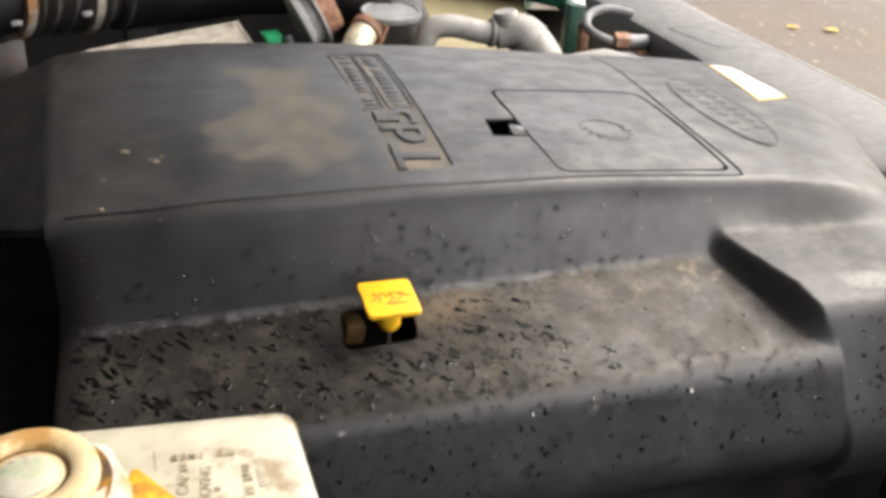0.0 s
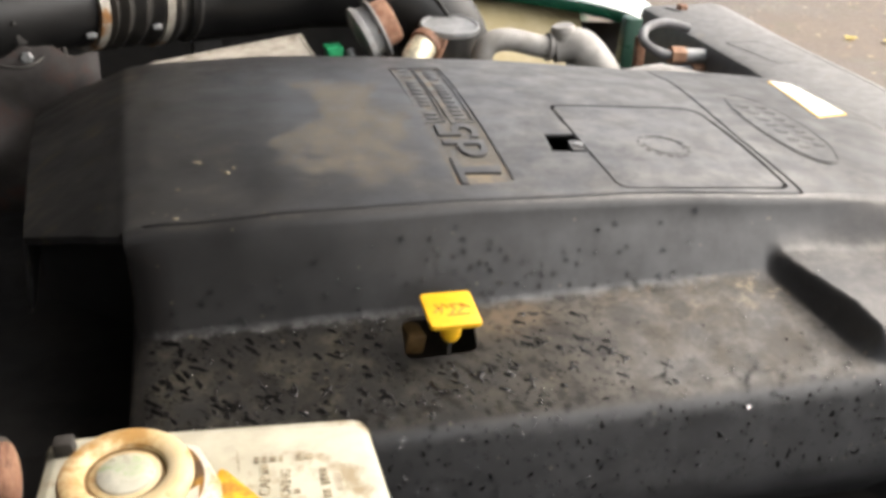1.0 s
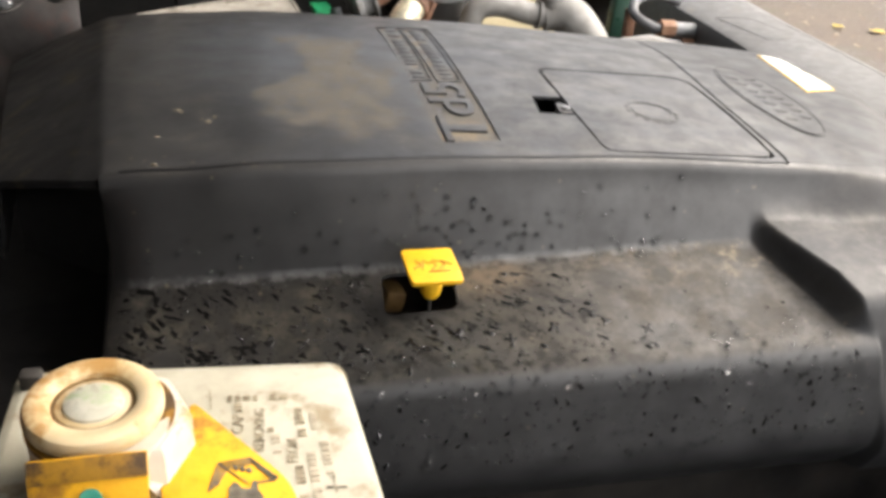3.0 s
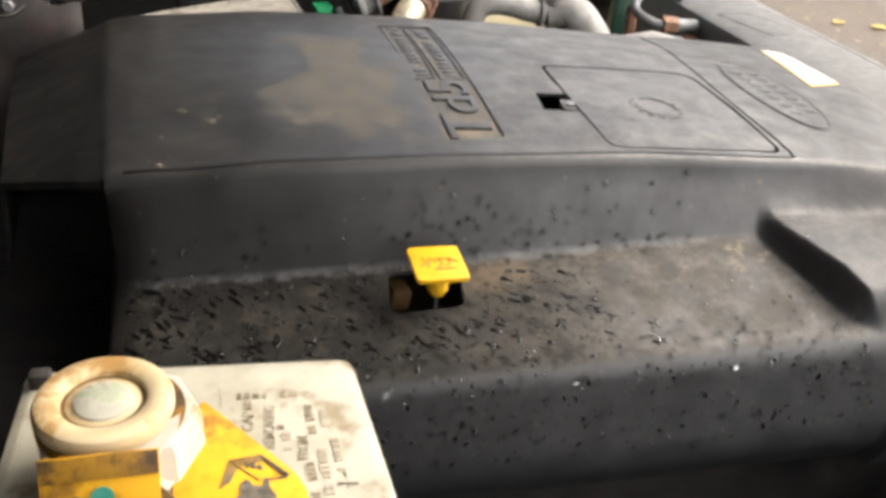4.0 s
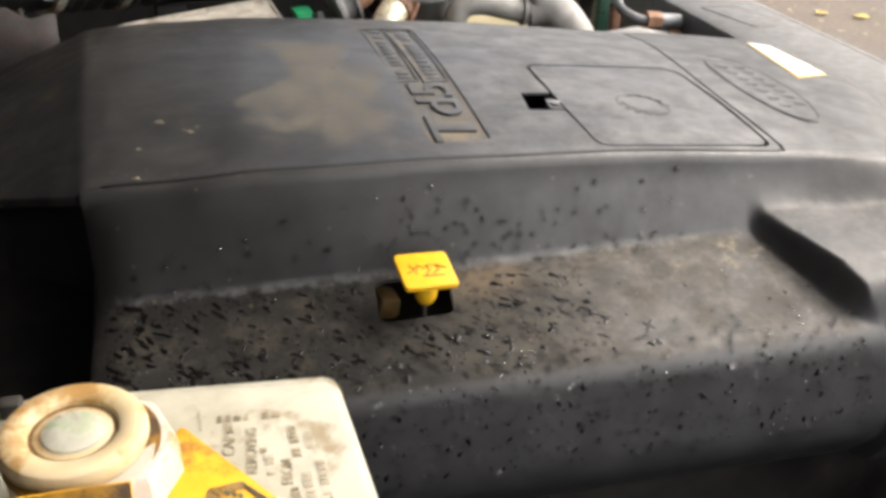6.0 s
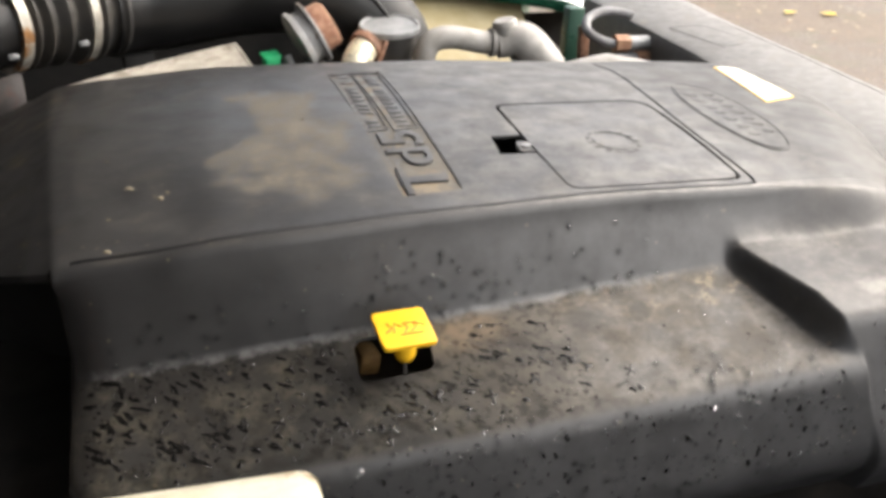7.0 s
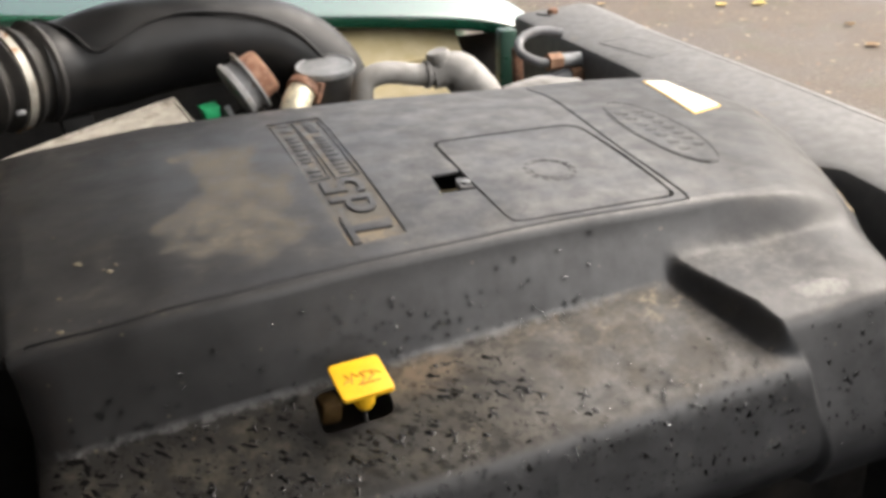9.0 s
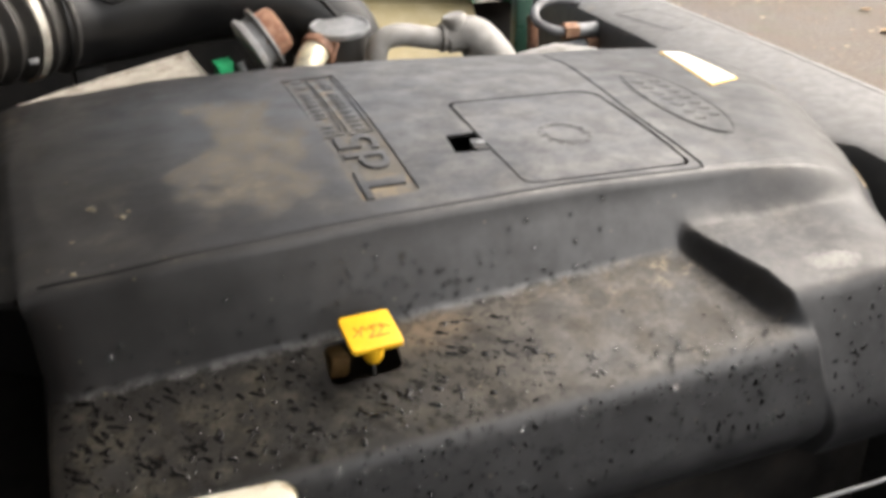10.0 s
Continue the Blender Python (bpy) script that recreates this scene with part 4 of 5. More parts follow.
def print_line(x0, y0, dx, dy, count, w, h, material, seed):
    """A line of worn print that cannot be read, as small plain bars."""
    rp = random.Random(seed)
    bm = bmesh.new()
    along = Vector((dx, dy, 0)).normalized()
    turn = math.degrees(math.atan2(dy, dx))
    p = 0.0
    for _ in range(count):
        lw = w * rp.uniform(0.55, 1.15)
        if rp.random() > 0.16:
            c = Vector((x0, y0, RZ + 0.0001)) + along * (p + lw / 2)
            one = box(c.x, c.y, c.z, lw, h * rp.uniform(0.75, 1.05), 0.0004, 0.0, (0, 0, turn))
            me = bpy.data.meshes.new("bar")
            one.to_mesh(me)
            one.free()
            bm.from_mesh(me)
            bpy.data.meshes.remove(me)
        p += lw + w * 0.38
    return part("print_line", bm, material, body)


def worn_word(word, size, cx, cy, stretch=1.0):
    """A word moulded into the tank's top; it reads from the car's front."""
    bm = text_bm(word, size, 0.00012, 0.00004)
    bmesh.ops.transform(bm, matrix=Matrix.Translation((cx, cy, RZ + 0.0001)) @ pose(0, 0, 0, 0, 0, 88) @ Matrix.Diagonal((stretch, 1, 1, 1)), verts=bm.verts)
    return part("lettering", bm, PRINT_WORN, body, "worn moulded word")


print_line(-0.2160, -0.2470, 1, -0.06, 7, 0.0022, 0.0028, PRINT_WORN, 1)
print_line(-0.2130, -0.2495, 0.06, -1, 2, 0.0016, 0.0022, PRINT_WORN, 20)
worn_word("CAP", 0.0046, -0.2128, -0.2590)
worn_word("REMOVING", 0.0044, -0.2068, -0.2622, 0.86)
print_line(-0.2040, -0.2575, 0.06, -1, 2, 0.0030, 0.0022, PRINT_WORN, 22)
print_line(-0.2025, -0.2650, 0.06, -1, 5, 0.0018, 0.0026, PRINT_FAINT, 23)
worn_word("FROM", 0.0044, -0.1978, -0.2725, 0.86)
for k, (x0, y0, m) in enumerate(((-0.1955, -0.2540, 7), (-0.1915, -0.2550, 6), (-0.1965, -0.2790, 8), (-0.1930, -0.2740, 10), (-0.1890, -0.2700, 7))):
    print_line(x0, y0, 0.06, -1, m, 0.0016, 0.0024, PRINT_WORN if k in (0, 2) else PRINT_FAINT, 30 + k)
print_line(-0.2212, -0.2420, 0.06, -1, 3, 0.0030, 0.0004, PRINT_WORN, 40)
print_line(-0.1897, -0.2882, 1, -0.12, 2, 0.0024, 0.0005, PRINT, 41)
print_line(-0.1875, -0.2800, 0.03, -1, 3, 0.0030, 0.0004, PRINT_WORN, 42)
part("mount_bracket", box(-0.235, -0.30, 0.985, 0.09, 0.10, 0.045, 0.006), DARK, res, "dark bracket under the tank")
part("bracket_leg", box(-0.235, -0.42, 0.72, 0.06, 0.03, 0.53, 0.006), DARK, res)
part("bracket_arm", box(-0.235, -0.37, 0.97, 0.06, 0.10, 0.03, 0.006), DARK, res)

# ---- rusty pipe beside the reservoir ----
pipe = thing("rusty_pipe", (-0.345, -0.24, 0.9), "rusty steel pipe with a dark clamp beside the reservoir", "pipe")
part("pipe_body", tube(spline([(-0.40, -0.12, 0.93), (-0.385, -0.19, 1.02), (-0.345, -0.219, 1.066), (-0.320, -0.2234, 1.073), (-0.2945, -0.2234, 1.075)], 8), lambda t: 0.0125 - 0.001 * ease(t, 0.9, 1.0), 24), RUST, pipe)
part("clamp", tube([(-0.2985, -0.2234, 1.0748), (-0.2955, -0.2234, 1.0752)], 0.0132, 28), DARK, pipe, "dark steel clamp")

# ---- air intake duct ----
duct = thing("air_intake_duct", (-0.12, 0.51, 0.9), "large smooth black plastic air intake duct", "air duct")
DPATH = [(-0.285, 0.475, 1.083), (-0.245, 0.492, 1.080), (-0.18, 0.507, 1.083), (-0.11, 0.515, 1.078), (-0.055, 0.52, 1.064), (-0.015, 0.522, 1.030), (0.000, 0.525, 0.985), (0.000, 0.53, 0.90)]
part("duct_body", tube(spline(DPATH, 9), lambda t: 0.047 + 0.003 * math.sin(3.0 * math.pi * t) - 0.004 * ease(t, 0.0, 0.1) + 0.004 * ease(t, 0.1, 0.25), 36), DUCT, duct)
ang = [-5, 35, 66, 62, 50, 44, 46, 50, 56, 62, 70, 78]
dp = spline(DPATH, 9)
seam_path = []
for i, a in enumerate(ang):
    k = 2 + 4 * i
    dn = (dp[k + 1] - dp[k - 1]).normalized()
    near = dn.cross(Vector((0, 0, 1))).normalized()
    upw = near.cross(dn)
    seam_path.append(dp[k] + (near * math.sin(radians(a)) + upw * math.cos(radians(a))) * 0.0478)
seam_path = spline(seam_path, 5)
part("moulding_seam", tube(seam_path, 0.0021, 8), DUCT, duct, "moulded seam along the duct")
bel = spline([(-0.280, 0.478, 1.083), (-0.315, 0.455, 1.085), (-0.345, 0.430, 1.087), (-0.364, 0.414, 1.088)], 14)
part("bellows", tube(bel, lambda t: 0.046 - 0.006 * t + 0.0035 * math.sin(t * 2 * math.pi * 6.0), 36), RUBBER, duct, "ribbed black rubber bellows")


def band(name, a, b, r, material, parent, label):
    g = part(name, tube([a, b], r, 40), material, parent, label)
    m = (Vector(a) + Vector(b)) / 2
    part("worm_screw", box(m.x + 0.012, m.y - r * 0.93, m.z - 0.020, 0.009, 0.005, 0.005, 0.0015, (0, 0, 20)), ZINC, g, "clamp screw")
    return g


band("hose_clamp", (-0.3155, 0.4545, 1.0850), (-0.3090, 0.4590, 1.0846), 0.0485, STEEL, duct, "bright steel hose clamp")
band("hose_clamp", (-0.3685, 0.4105, 1.0882), (-0.3615, 0.4160, 1.0880), 0.0438, STEEL, duct, "rust-stained steel hose clamp")
part("sensor_housing", tube(spline([(-0.362, 0.415, 1.088), (-0.42, 0.372, 1.089), (-0.50, 0.32, 1.09)], 6), 0.038, 32), DUCT, duct, "black sensor housing")
part("sensor_plug", box(-0.412, 0.350, 1.078, 0.026, 0.016, 0.018, 0.003, (0, 0, -35)), UNDER, duct, "black electrical plug")
part("wire_loop", tube(spline([(-0.385, 0.345, 1.062), (-0.40, 0.328, 1.055), (-0.425, 0.325, 1.06), (-0.428, 0.335, 1.08), (-0.405, 0.335, 1.09)], 8), 0.0016, 8), RUBBER, duct, "thin dark wire clip")
part("duct_stay", box(-0.262, 0.48, 0.985, 0.03, 0.02, 0.10, 0.004, (0, 0, 12)), UNDER, duct, "dark bracket under the duct")


# ---- heat shield behind the cover ----
sh = [[(-0.325 + 0.172 * t - 0.014 * s * t, 0.346 + s * (0.016 + 0.084 * t ** 0.85), 1.034 + 0.003 * t + s * (0.003 + 0.002 * t)) for s in np.linspace(0, 1, 6)] for t in np.linspace(0, 1, 18)]
shield = thing("heat_shield", (-0.24, 0.38, 1.0), "dusty pale grey heat shield behind the engine cover", "heat shield")
part("shield_plate", loft(sh, 0.002), TRAY, shield)
part("shield_rim", tube([Vector(r[-1]) + Vector((0, 0, 0.0012)) for r in sh] + [Vector(p) for p in sh[-1][::-1]], 0.0016, 8), TRAY, shield, "folded rim")
part("shield_leg", box(-0.20, 0.372, 0.95, 0.03, 0.02, 0.165, 0.003), DARK, shield)

# ---- bracket and rusty solenoid ----
sol = thing("valve_solenoid", (-0.095, 0.41, 0.95), "grey and rust-brown round vacuum valve", "valve")
AX = Vector((0.88, 0.15, 0.40)).normalized()
C0 = Vector((-0.107, 0.408, 1.052))
part("valve_body", lathe([(0.005, -0.006), (0.0245, -0.006), (0.0285, -0.004), (0.0285, 0.000), (0.025, 0.002), (0.025, 0.009), (0.0265, 0.013), (0.005, 0.013)], C0, AX, 36), PALEZINC, sol, "grey pressed metal half")
part("valve_flange", lathe([(0.005, 0), (0.0305, 0), (0.0305, 0.0022), (0.005, 0.0022)], C0 + AX * 0.0125, AX, 36), PALEZINC, sol, "thin crimped rim")
part("valve_cap", lathe([(0.005, 0), (0.0235, 0), (0.0225, 0.014), (0.0205, 0.017), (0.005, 0.017)], C0 + AX * 0.0147, AX, 36), RUST, sol, "rust-brown half")
part("stay", tube(spline([(-0.123, 0.40, 1.04), (-0.118, 0.392, 1.02), (-0.112, 0.388, 0.97)], 6), 0.004, 10), ZINC, sol, "thin steel stay")
part("valve_foot", box(-0.10, 0.41, 0.985, 0.03, 0.03, 0.085, 0.004), DARK, sol)

gc = thing("green_connector", (-0.142, 0.405, 0.99), "small bright green plastic connector", "connector")
part("plug", box(-0.1385, 0.396, 1.033, 0.015, 0.013, 0.020, 0.002, (10, 0, 15)), GREENCLIP, gc)
part("plug_rim", box(-0.1385, 0.396, 1.043, 0.017, 0.014, 0.004, 0.0012, (10, 0, 15)), GREENCLIP, gc)
part("lead", tube([(-0.1425, 0.405, 1.03), (-0.145, 0.41, 0.98)], 0.003, 8), RUBBER, gc, "dark lead")

# ---- pale pipe stub with a rusty clip ----
wp = thing("pipe_stub", (-0.06, 0.385, 0.97), "pale metal pipe stub with a rusty spring clip", "pipe")
part("stub", tube(spline([(-0.070, 0.372, 0.97), (-0.068, 0.375, 1.010), (-0.060, 0.384, 1.034), (-0.045, 0.398, 1.046)], 7), 0.0135, 24), worn("pale_plated_metal", (0.72, 0.64, 0.44), (0.80, 0.75, 0.60), 60, 0.28, 0.35), wp)
part("spring_clip", tube([(-0.0505, 0.393, 1.0425), (-0.0455, 0.398, 1.0460)], 0.0160, 24), RUST, wp, "rusty spring clip")
part("clip_ear", box(-0.035, 0.388, 1.040, 0.005, 0.008, 0.020, 0.001, (0, 25, 20)), RUST, wp, "rusty clip ear")

# ---- black screw lid ----
lid = thing("black_lid", (-0.012, 0.452, 0.97), "round black plastic lid with a dull grey top", "lid")
part("lid_top", lathe([(0.01, 0), (0.0305, 0), (0.0315, 0.003), (0.0305, 0.006), (0.0285, 0.0062), (0.027, 0.0048), (0.01, 0.0048)], (-0.0135, 0.452, 1.0425), (0.02, -0.10, 1), 44), ZINC, lid, "dull grey dished top")
part("lid_skirt", lathe([(0.01, 0), (0.024, 0), (0.027, 0.03), (0.027, 0.07), (0.01, 0.07)], (-0.0135, 0.452, 0.973), sides=40), RUBBER, lid)

# ---- cast coolant elbow ----
elb = thing("coolant_elbow", (0.08, 0.42, 0.93), "grey cast aluminium coolant elbow with a branch", "pipe")
part("elbow_pipe", tube(spline([(0.012, 0.415, 0.96), (0.0125, 0.418, 1.010), (0.020, 0.42, 1.033), (0.042, 0.42, 1.038), (0.075, 0.42, 1.030), (0.100, 0.42, 1.026)], 8), 0.0115, 24), ALLOY, elb)
part("branch", tube(spline([(0.090, 0.42, 1.026), (0.112, 0.42, 1.028), (0.130, 0.418, 1.014), (0.147, 0.412, 0.985), (0.152, 0.41, 0.94)], 8), lambda t: 0.014 + 0.0075 * ease(t, 0, 0.35), 28), ALLOY, elb)
part("boss", lathe([(0.004, 0), (0.0135, 0), (0.0120, 0.009), (0.0128, 0.010), (0.0128, 0.014), (0.0105, 0.017), (0.004, 0.017)], (0.101, 0.42, 1.034), (-0.18, 0, 1), 24), ALLOY, elb, "short capped boss")
part("flange", lathe([(0.004, 0), (0.0145, 0), (0.0145, 0.004), (0.004, 0.004)], (0.083, 0.42, 1.029), (1, 0, -0.1), 28), ALLOY, elb)
part("outlet_foot", tube([(0.150, 0.365, 1.000), (0.185, 0.360, 1.006), (0.222, 0.352, 0.998)], 0.018, 20), ALLOY, elb, "grey casting behind the cover's edge")

# ---- yellowed tank by the inner wing ----
wt = thing("washer_tank", (0.11, 0.84, 0.6), "yellowed translucent plastic tank by the inner wing", "tank")
tank_rows = [[(x, 0.870, 0.60), (x, 0.730, 0.60), (x, 0.728, 0.885), (x, 0.734, 0.900), (x, 0.812, 0.985), (x, 0.824, 0.992), (x, 0.870, 0.994)] for x in np.linspace(0.03, 0.250, 8)]
part("tank_shell", loft(tank_rows, 0.004), TANK, wt)
part("tank_rib", box(0.13, 0.7715, 0.9425, 0.17, 0.006, 0.006, 0.002), TANK, wt)

# ---- hose ring and pipe ends by the front panel ----
hr = thing("hose_joint", (0.27, 0.52, 0.9), "bent black hose with rusty pipe ends", "hose")
part("hose", tube(spline([(0.300, 0.545, 1.010), (0.268, 0.548, 1.017), (0.240, 0.535, 1.013), (0.232, 0.515, 1.003), (0.247, 0.50, 0.994), (0.265, 0.50, 0.990)], 9), 0.0054, 16), worn("weathered_grey_rubber", (0.10, 0.10, 0.105), (0.17, 0.17, 0.175), 70, 0.6), hr, "weathered grey bent hose")
part("pipe_end", tube([(0.260, 0.50, 0.991), (0.315, 0.505, 0.986)], 0.0085, 20), ZINC, hr, "grey pipe end")
part("pipe_nut", lathe([(0.003, 0), (0.0105, 0), (0.0105, 0.018), (0.003, 0.018)], (0.258, 0.50, 0.991), (1, 0.05, -0.08), 6), COPPER, hr, "rusty nut")
part("lower_pipe", tube([(0.245, 0.50, 0.967), (0.315, 0.505, 0.970)], 0.009, 20), ZINC, hr, "grey lower pipe")
part("lower_nut", lathe([(0.003, 0), (0.0115, 0), (0.0115, 0.016), (0.003, 0.016)], (0.288, 0.503, 0.970), (1, 0.05, 0.02), 6), COPPER, hr, "rusty nut")
part("hose_stay", box(0.235, 0.535, 0.955, 0.012, 0.012, 0.10, 0.003), RUST, hr, "rusty stay")

# ---- locking platform box on the front panel ----
outline = dense(rounded([(0.325, 0.500), (0.366, 0.497), (0.385, 0.413), (0.342, 0.405)], 0.004), 0.01)
part("square_outline", tube([(x, y, 1.0045 + 0.002 * math.sin(6 * y) - 0.0015) for x, y in outline], 0.0011, 6, closed=True), PANEL, car)
part("panel_line", tube([(0.398 - (0.05 * ((0.1 - y) / 0.6) ** 2 if y < 0.1 else 0), y, 1.003 + 0.002 * math.sin(6 * y)) for y in np.linspace(-0.1, 0.58, 30)], 0.0004, 6), PANEL, car)
lk = thing("bonnet_catch", (0.345, 0.67, 0.97), "rusty bonnet catch bracket at the wing corner", "catch")
part("catch_plate", box(0.345, 0.676, 0.996, 0.030, 0.026, 0.010, 0.003, (0, 12, 20)), DARK, lk)
part("catch_bolt", lathe([(0.002, 0), (0.008, 0), (0.008, 0.004), (0.006, 0.006), (0.002, 0.006)], (0.350, 0.675, 1.002), (0, 0, 1), 6), RUST, lk, "rusty bolt head")

# ---- bay wall and scrap seen over the rear end of the cover ----
bh = thing("bulkhead_shield", (-0.42, 0.33, 0.9), "stained grey-brown metal shield against the bulkhead", "shield")
shl = [[(x, 0.347 + 0.004 * math.sin(40 * x) + 0.005 * math.sin(60 * z + 20 * x), z + (0.005 * math.sin(75 * x) + 0.002 * math.sin(210 * x)) * ease(z, 1.0, 1.05)) for z in np.linspace(0.88, 1.064, 14)] for x in np.linspace(-0.50, -0.345, 26)]
part("shield_sheet", loft(shl, 0.003), worn("stained_metal", (0.085, 0.078, 0.072), (0.16, 0.145, 0.14), 26, 0.6, 0.2, c=(0.17, 0.115, 0.10), c_at=0.58), bh)
part("shield_bolt", lathe([(0.002, 0), (0.006, 0), (0.006, 0.004), (0.004, 0.006), (0.002, 0.006)], (-0.402, 0.343, 1.058), (0, -1, 0.3), 6), ZINC, bh, "bright bolt head")
part("shield_seam", tube([(-0.372, 0.343, 1.066), (-0.368, 0.343, 1.03), (-0.372, 0.343, 0.98)], 0.0022, 8), DARK, bh, "dark pressed seam")

# ---- dried mud clods on the cover's top ----
def mud_clod(x, y, r, seed):
    rm = random.Random(seed)
    bm = bmesh.new()
    bmesh.ops.create_icosphere(bm, subdivisions=2, radius=1.0)
    for v in bm.verts:
        k = 1 + 0.45 * noise.noise(v.co * 1.7 + Vector((seed, 0, 0)))
        v.co = Vector((v.co.x * r * k * rm.uniform(0.97, 1.03), v.co.y * r * k * 0.7, v.co.z * r * 0.22))
    bmesh.ops.transform(bm, matrix=pose(x, y, top_z(x, y) + 0.0001, 0, 0, rm.uniform(0, 180)), verts=bm.verts)
    return part("mud_clod", bm, CLOD, cover, "small dried mud clod")


for k, (cx, cy, cr) in enumerate(((-0.248, 0.050, 0.0024), (-0.2455, 0.047, 0.0014), (-0.230, 0.031, 0.0026), (-0.2265, 0.037, 0.0017), (-0.2335, 0.0345, 0.0012), (-0.257, 0.015, 0.0017), (-0.2565, -0.018, 0.0021), (-0.139, 0.1355, 0.0016), (-0.262, 0.095, 0.0012))):
    mud_clod(cx, cy, cr, k + 1)

# ---- thin pipe below the cover ----
lp = thing("fuel_pipe", (0.135, -0.148, 0.85), "thin dull grey metal pipe below the engine cover", "pipe")
part("pipe_run", tube(spline([(0.112, -0.149, 0.8960), (0.136, -0.1505, 0.8975), (0.162, -0.150, 0.8965), (0.200, -0.142, 0.890)], 6), 0.0013, 10), ZINC, lp)
part("pipe_clip", box(0.20, -0.142, 0.880, 0.012, 0.008, 0.045, 0.002), DARK, lp, "dark pipe clip")

# ---- rain on the cover ----

WET = Nodes("standing_rain_film")
WET = WET.done((0.0045, 0.0042, 0.004), WET.ramp(WET.noise(300, 2.0), 0.3, 0.7, 0.10, 0.28), 0.0, None, IOR=1.33)


bpy.context.view_layer.update()
SKIN, SKIN_AT = shell.evaluated_get(bpy.context.evaluated_depsgraph_get()), ORIGIN[shell]


def cast(origin, way):
    """The place and slope where a line meets the cover's skin."""
    hit, at, nrm, _ = SKIN.ray_cast(Vector(origin) - SKIN_AT, Vector(way))
    return (at + SKIN_AT, nrm.copy()) if hit else (None, None)


def fall_on(x, y):
    return cast((x, y, 1.3), (0, 0, -1))


def meet_front(x, z):
    return cast((x, -0.4, z), (0, 1, 0))


def cling_to(p):
    """The nearest place of the skin, its slope and how far off it is."""
    _, at, nrm, _ = SKIN.closest_point_on_mesh(p - SKIN_AT)
    return at + SKIN_AT, nrm.copy(), (at + SKIN_AT - p).length


def in_hole(x, y):
    return -0.146 < x < -0.094 and -0.078 < y < -0.036


def sow(rd, kind):
    """A place for one drop or splash on a part of the cover."""
    for _ in range(40):
        if kind == "front":
            at, nrm = meet_front(rd.uniform(-0.27, 0.125), 0.935 + 0.052 * rd.random() ** 0.8)
        elif kind == "panel":
            at, nrm = meet_front(rd.uniform(0.136, 0.215), rd.uniform(0.935, 1.006))
        elif kind == "brow":
            at, nrm = fall_on(-0.26 + 0.37 * rd.random(), rd.gauss(-0.107, 0.006))
        elif kind == "rear_brow":
            at, nrm = fall_on(rd.uniform(-0.26, 0.0), rd.gauss(-0.105, 0.006))
        elif kind == "face":
            at, nrm = meet_front(rd.choice((rd.uniform(-0.265, 0.05), rd.gauss(-0.10, 0.03))), 1.012 + 0.040 * rd.random() ** 1.9)
        elif kind == "foot":
            x = -0.26 + 0.30 * rd.random()
            at, nrm = fall_on(x, edge_y(x)[1] - 0.003 + rd.gauss(0, 0.0018))
        elif kind == "ledge":
            at, nrm = fall_on(-0.275 + 0.25 * rd.random() ** 1.25, rd.uniform(-0.105, -0.046))
        else:
            at, nrm = fall_on(rd.uniform(-0.05, 0.11), rd.uniform(-0.10, -0.05))
        if at is None or in_hole(at.x, at.y) or at.y > -0.012:
            continue
        return at, nrm
    return None, None


def water_mesh(name, verts, faces, material, label):
    me = bpy.data.meshes.new(name)
    me.from_pydata([tuple(v) for v in verts], [], faces)
    for f in me.polygons:
        f.use_smooth = True
    me.materials.append(material)
    return tagged(new(name, me), label, "rain water", kind="stuff")


def rain_drops(seed):
    """Round beads of rain, each a small dome."""
    rd = random.Random(seed)
    verts, faces, taken = [], [], []
    plan = (("front", 560, 0.9, 2.0), ("panel", 60, 0.8, 1.6), ("brow", 210, 0.9, 2.0), ("face", 100, 1.3, 2.2), ("foot", 60, 1.0, 2.0), ("ledge", 45, 0.9, 1.6), ("far_ledge", 22, 0.8, 1.3))
    for kind, count, lo, hi in plan:
        for _ in range(count):
            c, nrm = sow(rd, kind)
            if c is None:
                continue
            r = 0.001 * (lo + (hi - lo) * rd.random() ** 1.7)
            if any((c - d).length < (r + e) * 1.02 for d, e in taken):
                continue
            taken.append((c, r))
            q = Vector((0, 0, 1)).rotation_difference(nrm).to_matrix()
            base, n = len(verts), 10
            long, lean = rd.uniform(0.9, 1.25), rd.uniform(0.7, 0.95)
            for rr, h in ((1.0, -0.06), (0.97, 0.25), (0.82, 0.60), (0.50, 0.88)):
                for i in range(n):
                    t = 2 * math.pi * i / n
                    verts.append(c + q @ Vector((r * rr * math.cos(t), r * long * rr * math.sin(t), r * h * lean)))
            verts.append(c + q @ Vector((0, 0, r * lean)))
            for ring in range(3):
                for i in range(n):
                    j = (i + 1) % n
                    faces.append((base + ring * n + i, base + ring * n + j, base + ring * n + n + j, base + ring * n + n + i))
            for i in range(n):
                faces.append((base + 3 * n + i, base + 3 * n + (i + 1) % n, base + 4 * n))
            faces.append(tuple(base + i for i in range(n - 1, -1, -1)))
    return water_mesh("rain_drops", verts, faces, WATER, "clear rain drops beaded on the black plastic cover")


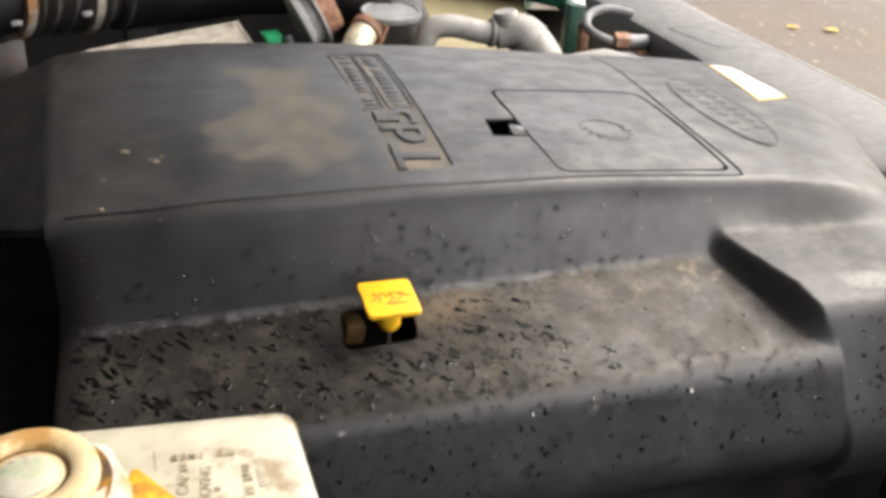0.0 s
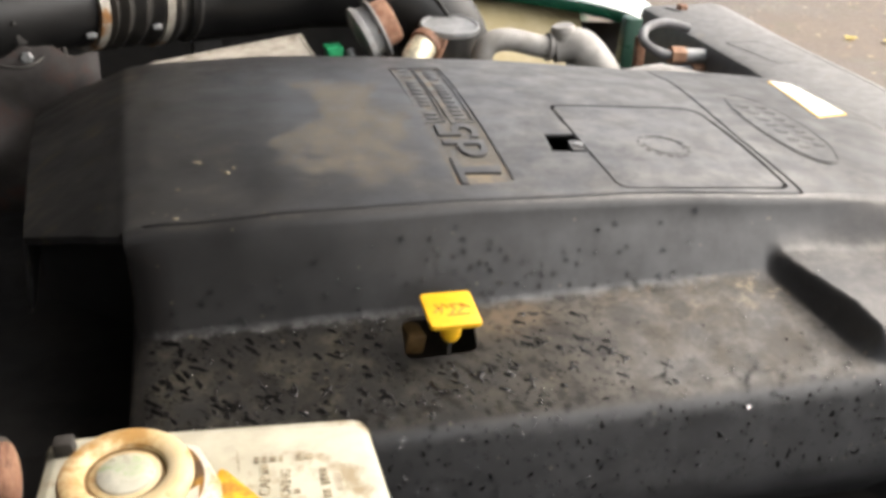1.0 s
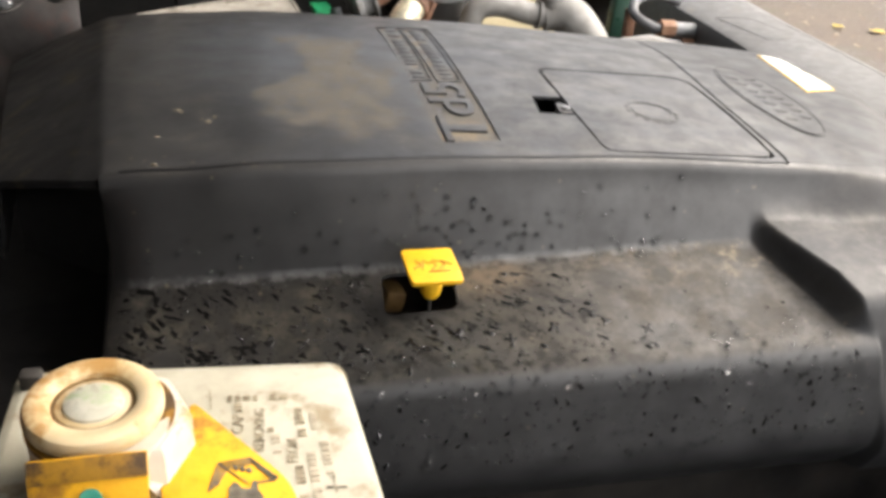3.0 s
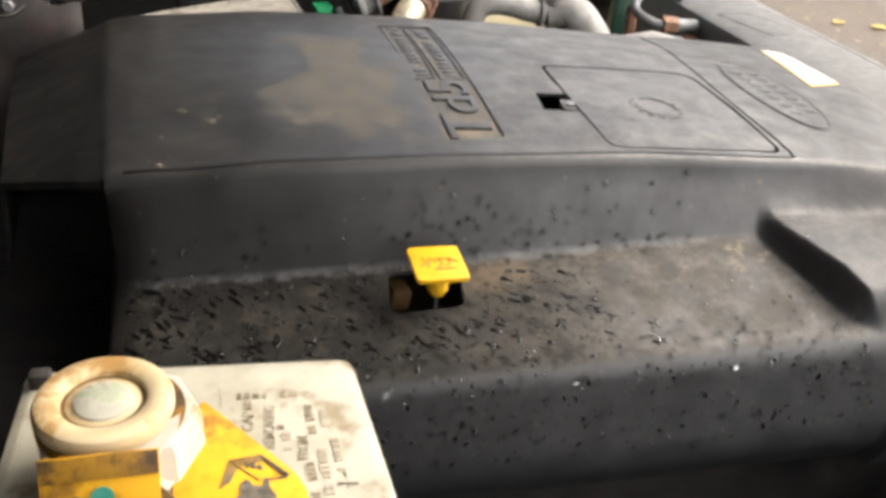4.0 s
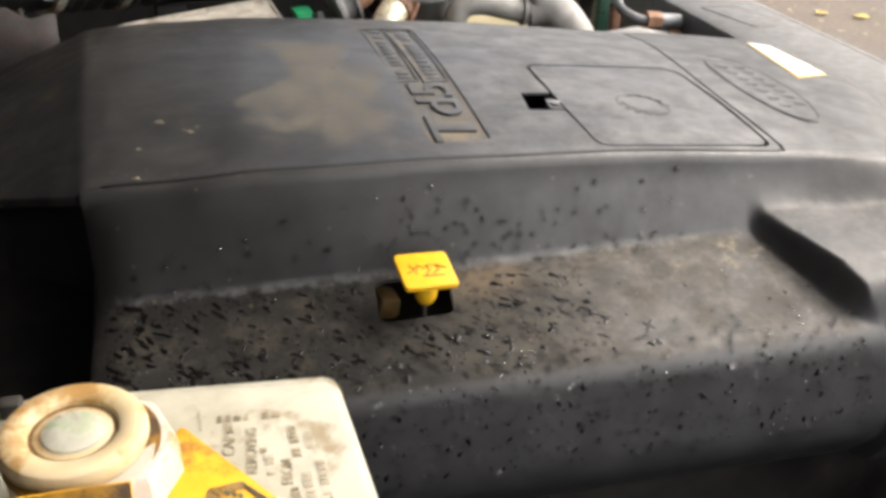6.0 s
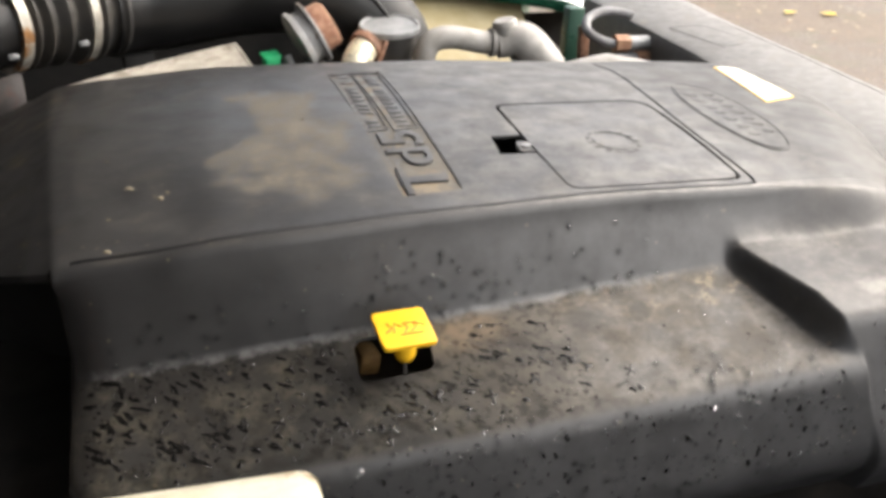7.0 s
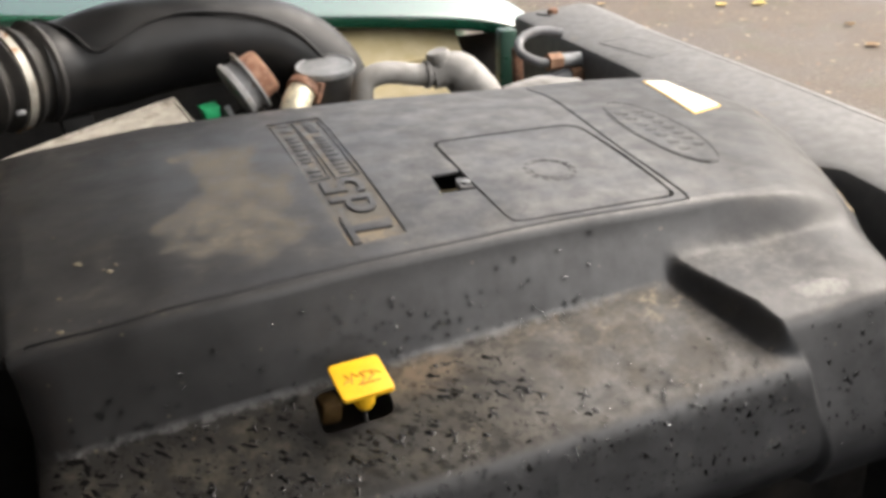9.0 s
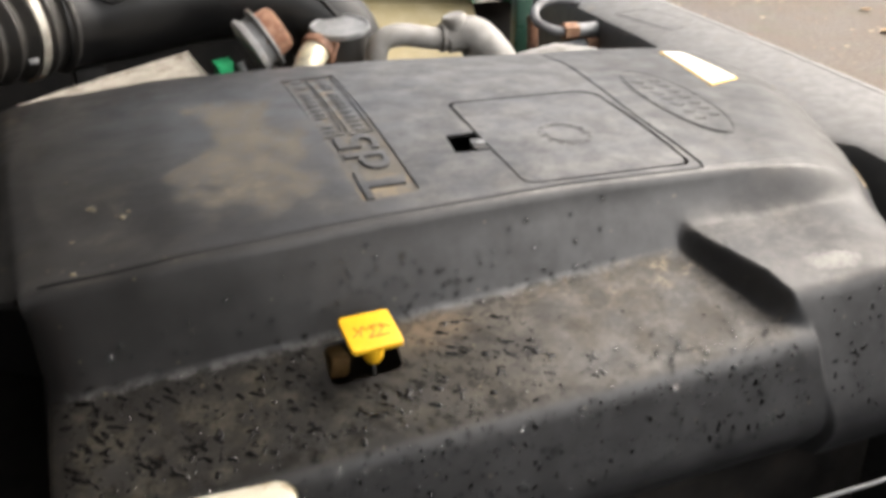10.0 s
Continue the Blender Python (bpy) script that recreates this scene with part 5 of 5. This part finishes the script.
def rain_splashes(seed):
    """Flat, ragged films of rain that darken the dusty plastic."""
    rd = random.Random(seed)
    verts, faces = [], []
    plan = (("ledge", 400, 0.5, 2.6, 2.4), ("ledge", 300, 0.25, 0.8, 1.8), ("rear_brow", 30, 0.8, 2.0, 1.4), ("front", 190, 0.7, 1.7, 1.5), ("panel", 55, 0.9, 2.4, 1.5), ("far_ledge", 6, 0.5, 1.0, 2.2), ("cross", 10, 2.6, 3.6, 1.3))
    for kind, count, lo, hi, stretch in plan:
        for m in range(count):
            if kind == "cross":
                x = -0.235 + 0.026 * m + rd.uniform(-0.004, 0.004)
                c, nrm = fall_on(x, -0.095 + 0.003 * (m % 3) + rd.uniform(-0.003, 0.003))
            else:
                c, nrm = sow(rd, kind)
            if c is None:
                continue
            size = 0.001 * (lo + (hi - lo) * rd.random() ** 2.6)
            q = Vector((0, 0, 1)).rotation_difference(nrm).to_matrix()
            turn = radians(-45 + rd.gauss(0, 14)) if kind in ("ledge", "far_ledge") else radians(90 + rd.gauss(0, 25)) if kind in ("front", "panel") else rd.uniform(0, math.pi)
            lobes = rd.choice((3, 4)) if kind == "cross" else rd.choice((1, 2, 2, 3))
            p0, p1 = rd.uniform(0, 6.3), rd.uniform(0, 6.3)
            deep = 0.62 if kind == "cross" else rd.uniform(0.15, 0.5)
            k = rd.uniform(1.0, stretch)
            n = 22
            base = len(verts)
            flat = True
            for rr, h in ((1.0, -0.0001), (0.72, 0.00022)):
                for i in range(n):
                    t = 2 * math.pi * i / n
                    r = size * rr * (1 + deep * math.sin(lobes * t + p0) + 0.6 * noise.noise((1.9 * math.cos(t) + 7 * p0, 1.9 * math.sin(t) + 7 * p1, 0.0)))
                    dx, dy = r * math.cos(t) * k, r * math.sin(t) / math.sqrt(k)
                    p = c + q @ Vector((dx * math.cos(turn) - dy * math.sin(turn), dx * math.sin(turn) + dy * math.cos(turn), 0))
                    near, nn, away = cling_to(p)
                    flat = flat and away < 0.0012
                    verts.append(near + nn * h)
            near, nn, away = cling_to(c)
            verts.append(near + nn * 0.0003)
            if not flat:
                del verts[base:]
                continue
            for i in range(n):
                j = (i + 1) % n
                faces.append((base + i, base + j, base + n + j, base + n + i))
                faces.append((base + n + i, base + n + j, base + 2 * n))
    return water_mesh("rain_splashes", verts, faces, WET, "dark flat splashes of rain on the dusty plastic cover")


rain_drops(7)
rain_splashes(3)
